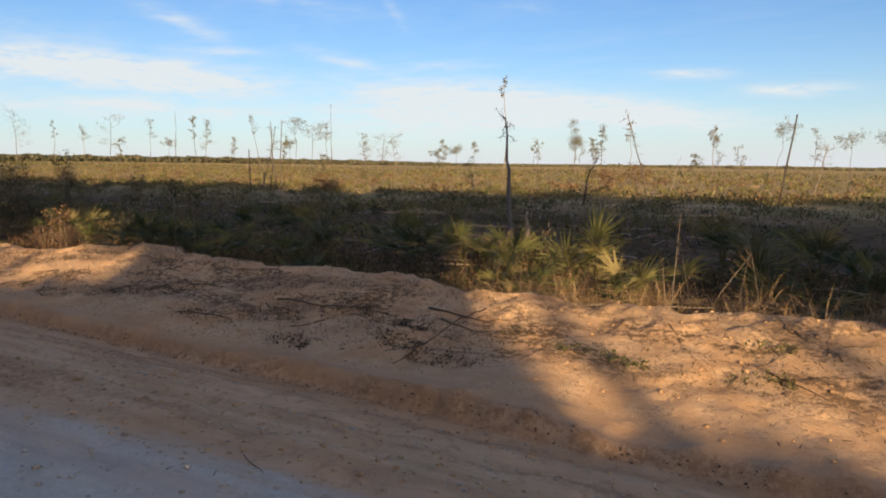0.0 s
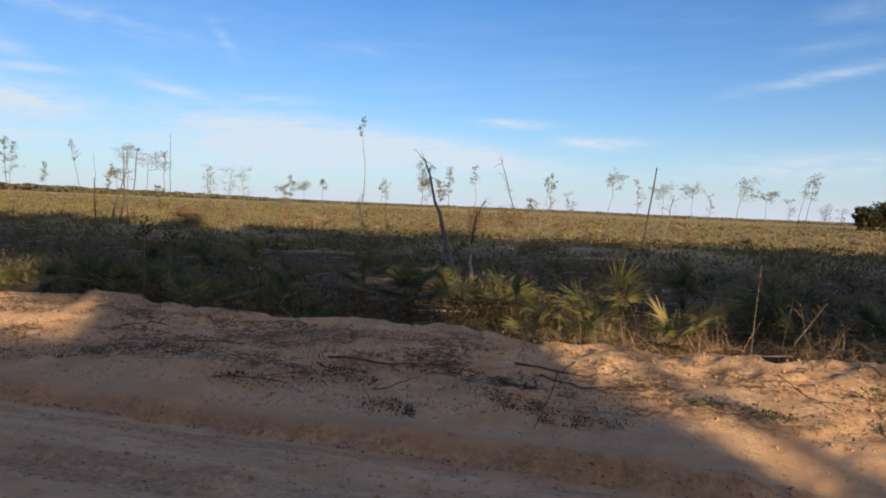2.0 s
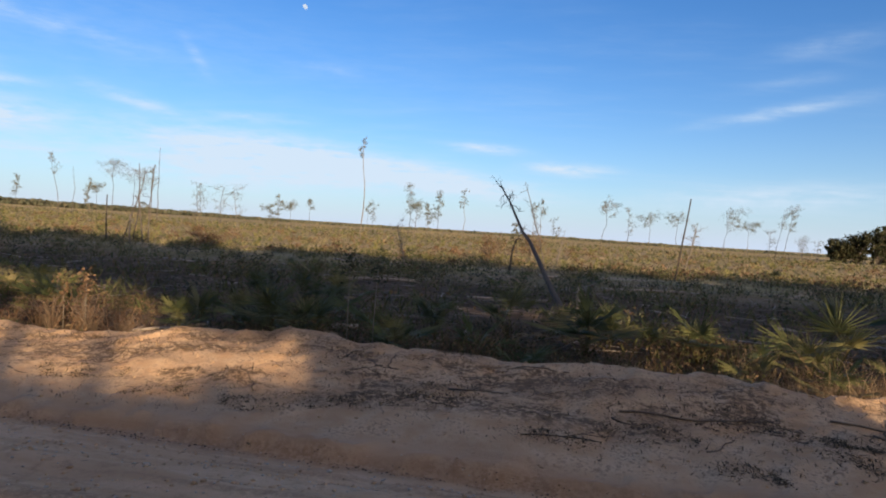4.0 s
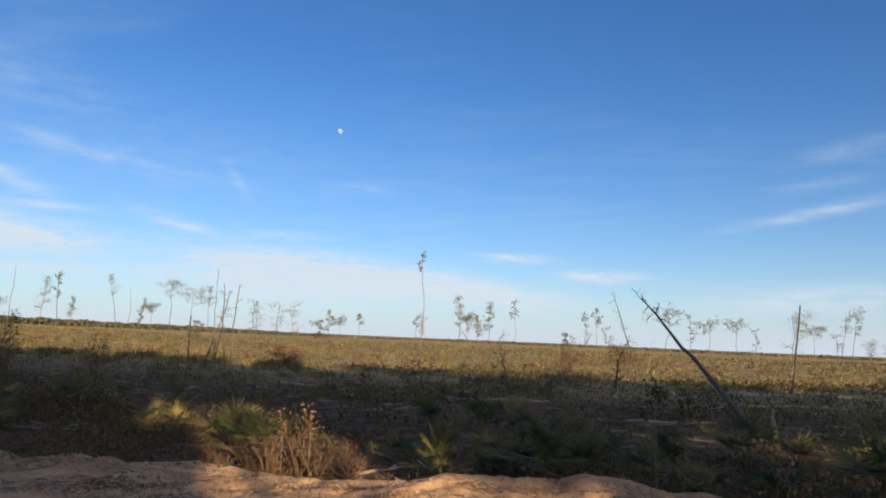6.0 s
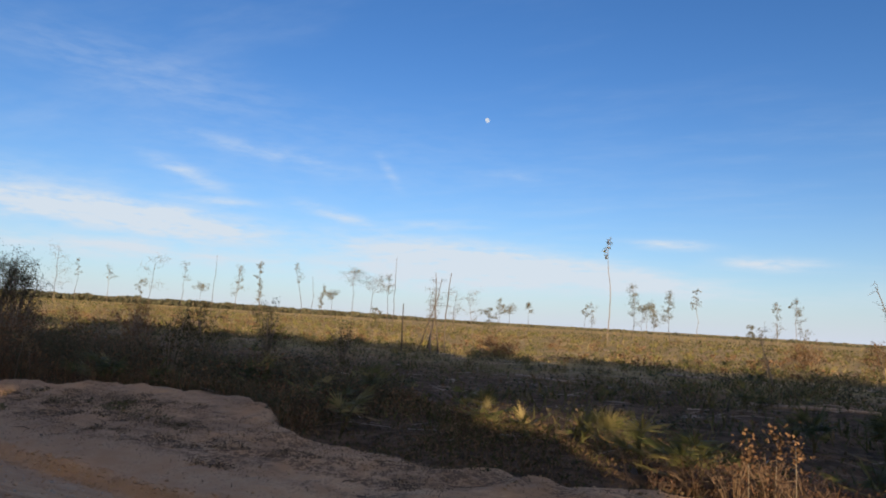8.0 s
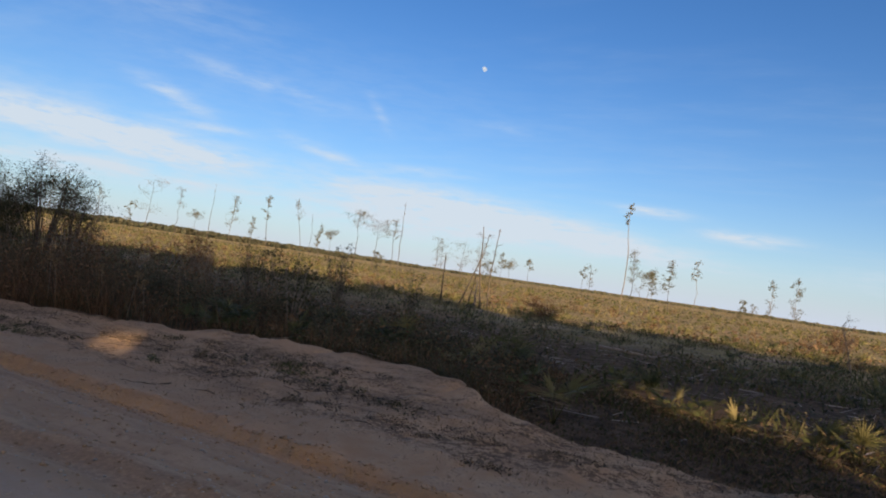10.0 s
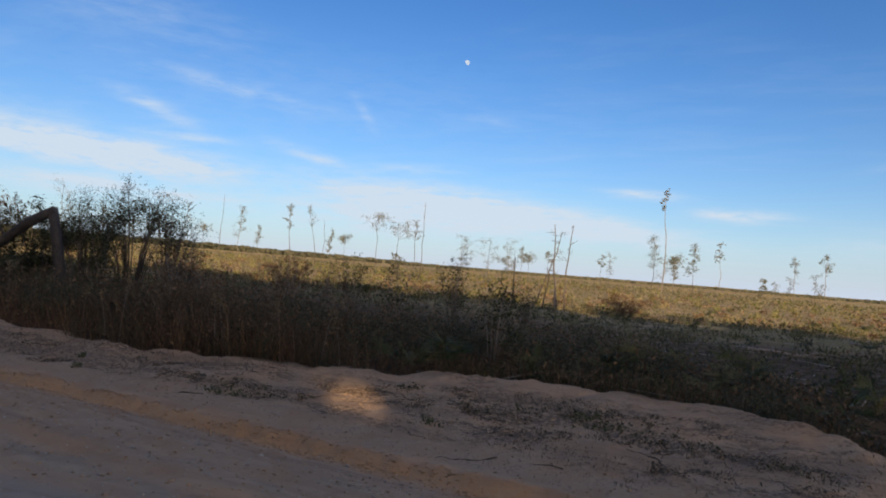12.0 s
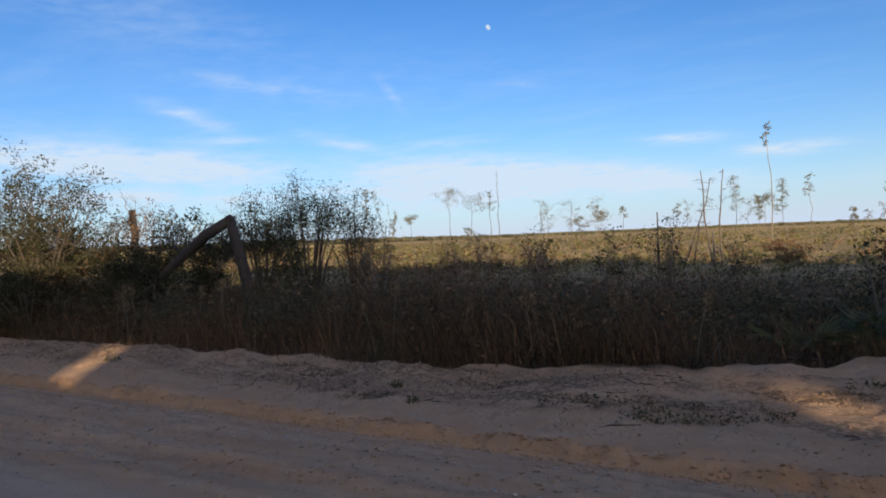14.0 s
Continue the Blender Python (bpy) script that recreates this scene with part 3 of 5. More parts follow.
sapling(-11.9, 130.0, 3.3, "open", 1.60, 0.0)
sapling(-8.8, 135.0, 4.5, "open", 1.90, 0.0)
sapling(-7.4, 103.3, 7.2, "pom", 2.45, 0.0)
sapling(-4.4, 130.1, 3.5, "open", 1.60, 0.0)
sapling(1.2, 86.0, 6.6, "umbrella", 2.89, -0.9)
sapling(-9.1, 125.0, 7.8, "pom", 1.98, 0.0)
sapling(-5.4, 130.1, 5.4, "open", 2.29, 0.0)
sapling(5.1, 95.2, 6.4, "open", 2.03, 0.0)
sapling(10.6, 112.0, 6.2, "umbrella", 3.56, 0.0)
sapling(16.8, 121.5, 6.9, "umbrella", 3.39, 0.0)
sapling(19.4, 120.3, 5.3, "open", 1.73, 0.0)
sapling(19.7, 100.8, 6.8, "wind", 4.56, -0.4)
sapling(28.6, 120.4, 6.0, "umbrella", 2.87, 0.0)
sapling(40.5, 135.0, 9.9, "wind", 2.71, -1.4)
sapling(33.7, 125.4, 5.0, "open", 2.32, 0.0)
sapling(44.5, 140.5, 4.3, "open", 2.89, 0.0)
sapling(47.7, 140.5, 3.6, "open", 2.39, 0.0)
sapling(42.6, 145.5, 10.2, "wind", 3.48, -1.5)
sapling(44.7, 140.5, 3.9, "open", 2.61, 0.0)
sapling(-52.6, 78.5, 6.2, "open", 1.88, 0.0)
sapling(-47.9, 76.9, 5.6, "open", 3.61, 0.0)
sapling(-50.3, 99.7, 5.8, "pom", 2.00, 0.0)
sapling(-27.3, 99.9, 5.9, "umbrella", 2.29, 0.0)
sapling(-13.3, 135.0, 3.7, "bush", 1.67, 0.0)
sapling(-67.4, 89.5, 3.3, "bush", 1.76, 0.0)
sapling(-67.7, 61.5, 8.0, "pom", 1.43, 0.8)
sapling(-155.7, 98.8, 12.5, "pom", 1.62, 0.0)
sapling(-106.1, 61.2, 9.9, "open", 4.31, 0.0)
sapling(-158.1, 118.7, 8.8, "bush", 2.43, 0.0)

# ---- dead stems and snags nearer by ----


def snag(name, label, line, radii, mat, sprigs=0, size=0.5, low=0.4):
    """A dead stem along a line of points, with thin side sprigs."""
    line = np.array(line, float)
    line[0, 2] = at(*line[0, :2]) - 0.1
    tree = thing(name, *line[0], label, "dead tree")
    s = np.linspace(0, len(line) - 1, 4 * (len(line) - 1) + 1)
    fine = np.stack([np.interp(s, np.arange(len(line)), line[:, c]) for c in range(3)], 1) - line[0]
    fine[1:-1] += rng.normal(size=(len(fine) - 2, 3)) * 0.02
    part("stem", tube(fine, np.linspace(radii[0], radii[1], len(fine)), 8), mat, tree)
    for k in range(sprigs):
        f = rng.uniform(low, 1.0) * (len(fine) - 1)
        a = np.array([np.interp(f, np.arange(len(fine)), fine[:, c]) for c in range(3)])
        d = unit(rng.normal(size=3) * [1, 0.6, 0.7] + [0, 0, 0.3])
        b = a + d * size * rng.uniform(0.4, 1.2)
        twigs = [limb(a, b, 0.014, 0.004, 0.10, 4, 4)]
        for _ in range(3):
            m = a + (b - a) * rng.uniform(0.4, 0.9)
            twigs.append(limb(m, m + unit(rng.normal(size=3)) * size * 0.4, 0.006, 0.003, 0.1, 3, 3))
        part("twig", joined(twigs), mat, tree)
    return tree


snag("leaning_pole", "dark straight leaning pole stuck in the field", [(0.3, 33.6, 0), (0.84, 33.6, 4.24)], (0.05, 0.03), M_DARK)
snag("leaning_dead_tree", "dark dead leaning tree with broken side twigs", [(-5.6, 14.5, 0), (-6.25, 16.1, 1.3), (-6.95, 17.7, 2.35), (-7.6, 19.2, 3.42)], (0.075, 0.018), M_CHAR, 9, 0.5, 0.72)
snag("leaning_dead_tree", "thin pale dead stem leaning over the field", [(-6.2, 38.3, 0), (-6.75, 38.3, 2.0), (-7.6, 38.3, 4.85)], (0.05, 0.016), M_CHAR, 12, 0.55, 0.3)
snag("dead_stump", "short charred upright stump on the field", [(-31.6, 33.4, 0), (-31.6, 33.4, 2.95)], (0.05, 0.03), M_DARK)
snag("dead_tree", "bare forked dead stem beside others on the field", [(-29.1, 33.2, 0), (-29.4, 33.2, 2.6), (-29.5, 33.2, 4.8)], (0.055, 0.018), M_CHAR, 14, 0.5, 0.4)
snag("dead_tree", "bare crooked dead stem beside others on the field", [(-30.5, 33.2, 0), (-29.9, 33.2, 1.6), (-29.3, 33.2, 3.3), (-29.1, 33.2, 4.4)], (0.045, 0.015), M_CHAR, 10, 0.5, 0.5)
snag("dead_tree", "slim bare dead stem beside others on the field", [(-28.7, 33.2, 0), (-28.75, 33.2, 2.4), (-28.5, 33.2, 4.78)], (0.05, 0.018), M_CHAR, 6, 0.4, 0.6)
snag("dead_stump", "short leaning broken stump on the field", [(-30.0, 33.6, 0), (-29.7, 33.6, 2.2)], (0.045, 0.03), M_DARK)
snag("dead_stump", "pale broken stump standing on the field", [(-28.9, 31.8, 0), (-28.95, 31.8, 1.9)], (0.055, 0.04), M_BARK)
snag("dead_stump", "pale splintered stump beside a leaning dead tree", [(-5.3, 14.9, 0), (-5.32, 14.9, 0.85)], (0.07, 0.025), M_PALE)
snag("dead_sapling", "small dark dead sapling with curled tips", [(-7.9, 30.2, 0), (-7.7, 30.2, 1.5), (-7.3, 30.2, 2.3)], (0.05, 0.02), M_DARK, 14, 0.5, 0.2)
snag("dead_sapling", "thin twiggy dead sapling in the field", [(-5.5, 42, 0), (-5.2, 42, 2.0)], (0.05, 0.02), M_BARK, 12, 0.7, 0.2)
snag("dead_sapling", "thin twiggy dead sapling in the field", [(-12.4, 28, 0), (-12.9, 28, 2.1)], (0.04, 0.015), M_BARK, 14, 0.8, 0.25)
snag("dead_sapling", "upright branching dead sapling in the field", [(2.0, 40, 0), (2.6, 40, 3.1)], (0.05, 0.015), M_BARK, 14, 0.8, 0.25)
snag("broken_snag", "dark broken snag rising out of the brush", [(-45.5, 14.5, 0), (-45.6, 14.5, 3.65)], (0.14, 0.11), M_DARK, 9, 0.9)


def sharp_break():
    """A trunk snapped over at the height of a man, its head fallen to the ground."""
    z = at(-38.13, 12.06)
    tree = thing("snapped_tree", -38.13, 12.06, z - 0.1, "thick dark snapped tree trunk with its top fallen over", "dead tree")
    apex = np.array([-0.62, 0, 3.07 - z])
    part("stump", tube([(0.05, 0, 0), (-0.1, 0, 1.3 - z), (-0.35, 0, 2.2 - z), apex], [0.16, 0.145, 0.135, 0.13], 10), M_DARK, tree)
    part("fallen_trunk", tube([apex + [0.1, 0, -0.03], apex + [-0.6, -0.25, -0.42], apex + [-1.5, -0.6, -1.2], apex + [-2.9, -1.1, -2.55]], [0.13, 0.145, 0.11, 0.07], 10), M_DARK, tree, "fallen upper trunk")
    tw = [limb(apex + [-1.0, -0.4, -0.7], apex + [-2.2, -0.3, -0.4], 0.03, 0.01, 0.1), limb(apex + [-1.2, -0.5, -0.9], apex + [-3.2, -0.2, -0.75], 0.03, 0.01, 0.1)]
    for piece in tw:
        part("branch", piece, M_DARK, tree)


sharp_break()

# ---- shrubs ----


def shrub(x, y, tall, wide, stems, leaf_count, size, label, mat=None, hollow=0.35, bark_mat=None, shoots=4):
    """A many-stemmed shrub; leaves sit on the outer shoots."""
    z = at(x, y) - 0.06
    bush = thing("shrub", x, y, z, label, "shrub", "shrubs")
    ends = []
    for k in range(stems):
        ang = rng.uniform(0, 2 * np.pi)
        out = wide * 0.5 * math.sqrt(rng.uniform(0.02, 1))
        tip = np.array([math.cos(ang) * out, math.sin(ang) * out, tall * rng.uniform(0.72, 1.0) * (1 - 0.25 * (out / wide * 2) ** 2)])
        mid = tip * [0.45, 0.45, 0.55]
        limbs = [tube([(tip[0] * 0.12, tip[1] * 0.12, 0), mid, tip], [0.012 + 0.006 * tall, 0.008 + 0.003 * tall, 0.004], 5)]
        for _ in range(shoots):
            f = rng.uniform(hollow, 0.95)
            a = mid * (f * 2) if f < 0.5 else mid + (tip - mid) * (f * 2 - 1)
            b = a + unit(rng.normal(size=3) + [0, 0, 0.8]) * wide * 0.22
            b[2] = min(b[2], tall * 1.04)
            limbs.append(limb(a, b, 0.006 + 0.001 * tall, 0.003, 0.08, 3, 4))
            ends.append(b)
        ends.append(tip)
        part("stem", joined(limbs), bark_mat or M_BARK, bush)
    ends = np.array(ends)
    c = ends[rng.integers(0, len(ends), leaf_count)] + rng.normal(size=(leaf_count, 3)) * [min(wide * 0.085, 0.15), min(wide * 0.085, 0.15), min(tall * 0.05, 0.12)] * (wide / 4 if wide > 5 else 1)
    c = c[c[:, 2] > 0.05]
    if len(c):
        if size < 0.2:
            c = np.repeat(c, 5, 0) + rng.normal(size=(5 * len(c), 3)) * 0.05
            size = size * 0.45
        part("foliage", leaves(c, rng.uniform(0.5, 1.3, len(c)) * size, 1.7), mat or M_SHRUB, bush, "", "stuff")


shrub(-44.6, 10.8, 4.8, 4.6, 26, 3000, 0.085, "large open olive-leaved shrub beside the snapped trunk", M_SHRUB, 0.4, M_CHAR, 11)
shrub(-46.6, 9.4, 3.7, 3.6, 24, 2600, 0.09, "broad olive-brown shrub by the roadside brush", M_GREEN, 0.2, M_ROOT, 7)
shrub(-42.6, 12.6, 3.4, 2.6, 18, 900, 0.08, "twiggy brownish shrub around a broken snag", M_REED, 0.2)
shrub(-41.3, 13.6, 3.0, 2.8, 18, 2200, 0.09, "dense dark green shrub behind the snapped trunk", M_SHRUB, 0.2)
shrub(-39.1, 13.5, 3.55, 2.5, 24, 2300, 0.06, "rounded dark leafy shrub behind the snapped trunk", M_SHRUB, 0.6, M_CHAR, 8)
shrub(-38.1, 14.3, 4.25, 2.3, 24, 1900, 0.06, "tall dome-topped shrub with bare lower stems", M_SHRUB, 0.72, M_CHAR, 8)
shrub(-36.5, 14.2, 3.7, 1.7, 16, 800, 0.06, "open multi-stemmed shrub with feathery crown", M_SHRUB, 0.4, M_CHAR, 9)
shrub(-35.6, 14.0, 2.6, 1.4, 10, 120, 0.065, "thin grey multi-stemmed shrub", M_SHRUB, 0.4, M_CHAR, 9)
shrub(-45.3, 11.6, 3.0, 4.6, 22, 4200, 0.09, "dense dark thicket below taller shrubs", M_SHRUB, 0.1)
shrub(-41.2, 11.5, 2.15, 2.6, 18, 2400, 0.08, "dense dark thicket over the fallen trunk", M_SHRUB, 0.1)
shrub(-42.6, 11.9, 2.5, 2.6, 18, 2200, 0.08, "dense dark thicket round a broken snag", M_SHRUB, 0.1)
shrub(-43.6, 9.8, 1.9, 2.8, 18, 1800, 0.075, "dark low thicket behind tan reeds", M_SHRUB, 0.1)
shrub(-37.0, 12.6, 2.3, 1.5, 12, 500, 0.09, "dark bushy shrub in tall dry grass", M_SHRUB, 0.2)
shrub(-35.0, 13.0, 2.1, 1.8, 14, 120, 0.08, "brown twiggy shrub in tall dry grass", M_REED, 0.3)
shrub(-33.4, 12.4, 1.9, 1.6, 14, 130, 0.08, "brown twiggy shrub in tall dry grass", M_REED, 0.3)
shrub(-32.3, 14.0, 2.1, 1.5, 12, 150, 0.08, "round brownish shrub at the edge of shade", M_REED, 0.3)
shrub(-30.3, 17.0, 2.3, 1.3, 12, 189, 0.09, "dark leafy shrub at the edge of shade", M_SHRUB, 0.3)
shrub(-31.6, 15.2, 2.0, 1.2, 10, 100, 0.08, "brown twiggy shrub at the edge of shade", M_REED, 0.3)
shrub(-29.2, 19.0, 2.5, 1.2, 12, 216, 0.09, "upright dark leafy shrub on the field", M_SHRUB, 0.3)
shrub(-27.6, 21.5, 1.9, 1.1, 10, 135, 0.09, "small dark leafy shrub on the field", M_SHRUB, 0.3)
shrub(-25.2, 11.0, 2.2, 0.9, 10, 117, 0.09, "slim dark leafy shrub behind the bank", M_SHRUB, 0.4)
shrub(-33.0, 19.0, 2.3, 1.4, 12, 216, 0.09, "dark leafy shrub on the field", M_SHRUB, 0.3)
shrub(-34.4, 17.5, 2.2, 1.6, 12, 150, 0.09, "brown twiggy shrub on the field", M_REED, 0.3)
shrub(-36.3, 19.5, 2.0, 1.7, 12, 150, 0.09, "brown twiggy shrub on the field", M_REED, 0.3)
shrub(-25.8, 34.5, 1.1, 2.2, 14, 500, 0.10, "low brown bush on the dry field", M_REED, 0.2)
shrub(-10.2, 46, 1.9, 2.4, 14, 420, 0.12, "twiggy brown bush on the dry field", M_REED, 0.2)
shrub(-7.0, 40, 2.2, 1.6, 12, 260, 0.11, "twiggy leafless bush on the dry field", M_REED, 0.3)
for gx_, gy_, gt in ((66, 166, 3.6), (69.5, 165, 5.6), (73.5, 163, 6.9), (77.5, 166, 7.6), (81, 162, 7.2), (85, 165, 7.9), (89, 163, 7.5), (93, 166, 8.2), (97, 163, 7.8), (101, 166, 8.3)):
    shrub(gx_ - 4.0, gy_, gt * 1.1 + 1.2, 6.5, 26, 5200, 0.30, "dense dark evergreen in a grove far across the field", M_SHRUB, 0.12, None, 9)

# dead weeds at the edge of the bank
for dx, dy, tall, wide in ((-13.75, 8.35, 0.5, 0.6), (-13.35, 8.15, 0.7, 0.7), (-13.0, 8.35, 0.75, 0.7), (-12.65, 8.1, 0.6, 0.7), (-12.2, 8.15, 0.4, 0.6), (-14.1, 8.1, 0.4, 0.5)):
    shrub(dx, dy, tall, wide, 16, 90, 0.03, "rust-brown dead weed clump with curled leaves", M_RUST, 0.15, M_ROOT, 5)

# ---- palmettos ----


def frond(count, spread, reach, stalk):
    """One fan leaf: an arched stalk, and a pleated fan that splits into blades half way out."""
    pts = np.array([(0, 0, 0), (0.16, 0, 0.55), (0.42, 0, 0.95)]) * stalk
    stem = tube(pts, [0.012, 0.009, 0.006], 4)
    d, across, normal = np.array([0.72, 0, 0.69]), np.array([0, 1.0, 0]), np.array([-0.69, 0, 0.72])
    ray = lambda a: np.cos(a)[:, None] * d + np.sin(a)[:, None] * across  # noqa: E731
    th = np.radians(np.linspace(-spread, spread, count)) + rng.normal(size=count) * 0.02
    gap = np.radians(spread / (count - 1))
    long = reach * (0.74 + 0.26 * np.cos(th * 0.8)) * rng.uniform(0.86, 1.08, count)
    split = (long * 0.28)[:, None]
    cup = normal * 0.10 * reach
    ridge = ray(th) * split + normal * 0.012 + cup * 0.4
    left, right = ray(th - gap * 0.62) * split * 0.97 - normal * 0.012 + cup * 0.4, ray(th + gap * 0.62) * split * 0.97 - normal * 0.012 + cup * 0.4
    tip = ray(th + rng.normal(size=count) * 0.05) * long[:, None] + cup * rng.uniform(0.2, 1.4, (count, 1)) - np.array([0, 0, 1.0]) * long[:, None] * rng.uniform(0.03, 0.22, (count, 1))
    v = np.stack([np.zeros((count, 3)), left, ridge, right, tip], 1) + pts[-1]
    t = np.array([[0, 1, 2], [0, 2, 3], [1, 4, 2], [2, 4, 3]])
    idx = np.arange(count)[:, None] * 4 + np.arange(5)[None]
    idx[:, 0] = 0
    return stem, (np.concatenate([v[:1, 0], v[:, 1:].reshape(-1, 3)]), idx[:, t].reshape(-1, 3))


FRONDS = []
for count, spread, reach, stalk in ((21, 120, 0.52, 0.55), (19, 105, 0.46, 0.62), (23, 130, 0.58, 0.50), (17, 95, 0.42, 0.45), (19, 90, 0.56, 0.70)):
    stem, fan = frond(count, spread, reach, stalk)
    FRONDS.append((tri_mesh("fan_green", *fan, M_PALM), tri_mesh("fan_dry", *fan, M_PALM_DRY), tri_mesh("stalk", *stem, M_STALK)))


def palmetto(x, y, top, fronds=9, dry=1, big=1.0, label="green saw palmetto clump with fan-shaped fronds"):
    """A palmetto whose fan leaves reach up to the height top."""
    z = at(x, y)
    ob = thing("palmetto", x, y, z - 0.03, label, "palmetto", "palmettos")
    size = big * max(0.5, min(1.3, (top - z + (float(swell(x, y)) if top < 1 else 0)) / 0.98))
    turn = rng.uniform(0, 360)
    for k in range(fronds):
        brown = k < dry
        green, tan, stem = FRONDS[int(rng.integers(0, len(FRONDS)))]
        fr = new("frond", tan if brown else green)
        fr.parent = ob
        fr.matrix_basis = pose(0, 0, 0, 0, (rng.uniform(35, 75) if brown else rng.uniform(-28, 30)), 0)
        fr.matrix_basis = pose(0, 0, 0, 0, 0, turn + k * 137.5 + rng.uniform(-20, 20)) @ fr.matrix_basis @ Matrix.Scale(size * rng.uniform(0.75, 1.1), 4)
        if brown:
            fr["label"] = "withered brown frond"
        if y < 35:
            new("stalk", stem).parent = fr


SUNNY = "sunlit yellow-green saw palmetto with spread fan fronds"
palmetto(-5.43, 9.6, 1.45, 11, 1, 1.0)
palmetto(-3.75, 9.76, 1.4, 6, 0, 0.9, SUNNY)
palmetto(-2.58, 8.8, 1.2, 9, 2, 1.0, SUNNY)
palmetto(-2.68, 7.7, 1.0, 9, 2, 0.9, SUNNY)
palmetto(-2.2, 8.9, 1.2, 8, 2, 1.0, SUNNY)
palmetto(-1.6, 7.8, 1.15, 9, 3, 0.95, SUNNY)
palmetto(-1.3, 8.6, 1.2, 7, 3, 0.95, SUNNY)
palmetto(-3.3, 8.3, 0.95, 7, 2, 0.9, SUNNY)
palmetto(-0.23, 9.0, 1.15, 9, 2)
palmetto(-0.1, 8.2, 1.0, 9, 2)
palmetto(0.3, 8.0, 0.95, 8, 2)
palmetto(0.95, 8.6, 1.0, 8, 1)
palmetto(0.6, 11.0, 1.3, 9, 1)
palmetto(-0.8, 12.5, 1.25, 9, 1)
palmetto(1.9, 9.6, 1.1, 8, 1)
palmetto(3.0, 8.4, 1.0, 8, 1)
palmetto(-7.0, 8.2, 0.9, 8, 1)
palmetto(-7.9, 7.5, 1.0, 9, 1)
palmetto(-6.3, 7.6, 0.85, 7, 1)
palmetto(-9.63, 7.6, 1.2, 11, 1, 1.05, "dense yellow-green saw palmetto behind the sand bank")
palmetto(-9.2, 7.7, 1.1, 10, 1)
palmetto(-10.8, 7.4, 0.95, 9, 1)
palmetto(-10.3, 8.5, 0.95, 8, 1)
palmetto(-11.1, 8.3, 1.0, 9, 1)
palmetto(-13.7, 8.8, 1.0, 8, 1, 1.0, SUNNY)
palmetto(-14.5, 9.3, 1.0, 8, 2, 1.0, SUNNY)
palmetto(-13.95, 8.9, 0.95, 8, 2, 0.9, SUNNY)
palmetto(-11.9, 9.4, 0.8, 7, 1)
palmetto(-10.1, 8.3, 1.15, 9, 1)
palmetto(-9.4, 8.4, 1.2, 9, 1)
palmetto(-17.6, 11.5, 0.85, 9, 2, 1.0, SUNNY)
palmetto(-18.15, 12.9, 0.85, 9, 2, 1.0, SUNNY)
palmetto(-18.8, 13.2, 0.8, 7, 2, 0.9, SUNNY)
palmetto(-16.7, 11.0, 0.85, 9, 2, 0.95, SUNNY)
palmetto(-17.2, 10.9, 0.7, 7, 2, 0.9, SUNNY)
palmetto(-15.6, 10.5, 0.95, 9, 2, 0.9, SUNNY)
palmetto(-15.15, 10.4, 0.95, 9, 2, 0.95, SUNNY)
# dead fronds heaped beside the sunlit clump
for px_, py_, top in ((-0.55, 7.25, 0.85), (-0.2, 7.35, 0.8), (0.2, 7.2, 0.85), (-0.9, 7.6, 0.9)):
    palmetto(px_, py_, top, 5, 5, 1.25, "heap of withered tan palmetto fronds at the bank")
for k in range(46):
    px_ = -27 + 38 * (k + rng.uniform(0, 1)) / 46
    py_ = float(foot(px_)) + rng.uniform(3.5, 8.5)
    if not -19 < px_ < -13 and not -4.2 < px_ < -0.9:
        palmetto(float(px_), py_, rng.uniform(0.8, 1.15), int(rng.integers(6, 10)), int(rng.integers(0, 3)), 1.05, "dark green saw palmetto in shade behind the sand bank")
for _ in range(80):
    px_, py_ = rng.uniform(-46, 14), rng.uniform(13, 34)
    palmetto(float(px_), float(py_), rng.uniform(0.6, 0.95), int(rng.integers(6, 9)), 1, 0.9, "small green saw palmetto on the shaded cut-over ground")
for _ in range(190):
    py_ = 35.5 + 75 * rng.uniform(0, 1) ** 1.5
    px_ = rng.uniform(-20 - py_ * 0.8, 6 + py_ * 0.35)
    palmetto(float(px_), float(py_), rng.uniform(0.5, 0.95), int(rng.integers(4, 7)), 1, 1.0, "small sunlit saw palmetto on the dry field")

# ---- brush, reeds and grass, too many to count ----


def scatter(n, x0, x1, v0, v1):
    x = rng.uniform(x0, x1, n)
    y = foot(x) + rng.uniform(v0, v1, n) + (np.maximum(edge(x) - 2.45, -0.3) if v0 > 2.5 else 0)
    return x, y, height(x, y)


def upright(n, tilt):
    return np.stack([rng.normal(size=n) * tilt, rng.normal(size=n) * tilt, np.ones(n)], 1)


def patchy(x, y, scale, seed):
    return 0.5 + 0.5 * np.clip(1.3 * fractal(x, y, scale, 3, seed), -1, 1)


M_STRAW = leafy("straw", [(0.0, (0.16, 0.10, 0.05)), (0.5, (0.36, 0.24, 0.13)), (1.0, (0.56, 0.41, 0.24))], 0.8, 0.15)
M_THICKET = leafy("thicket", [(0.0, (0.055, 0.062, 0.038)), (0.5, (0.105, 0.107, 0.064)), (0.8, (0.15, 0.12, 0.08)), (1.0, (0.23, 0.165, 0.108))], 0.8, 0.15)

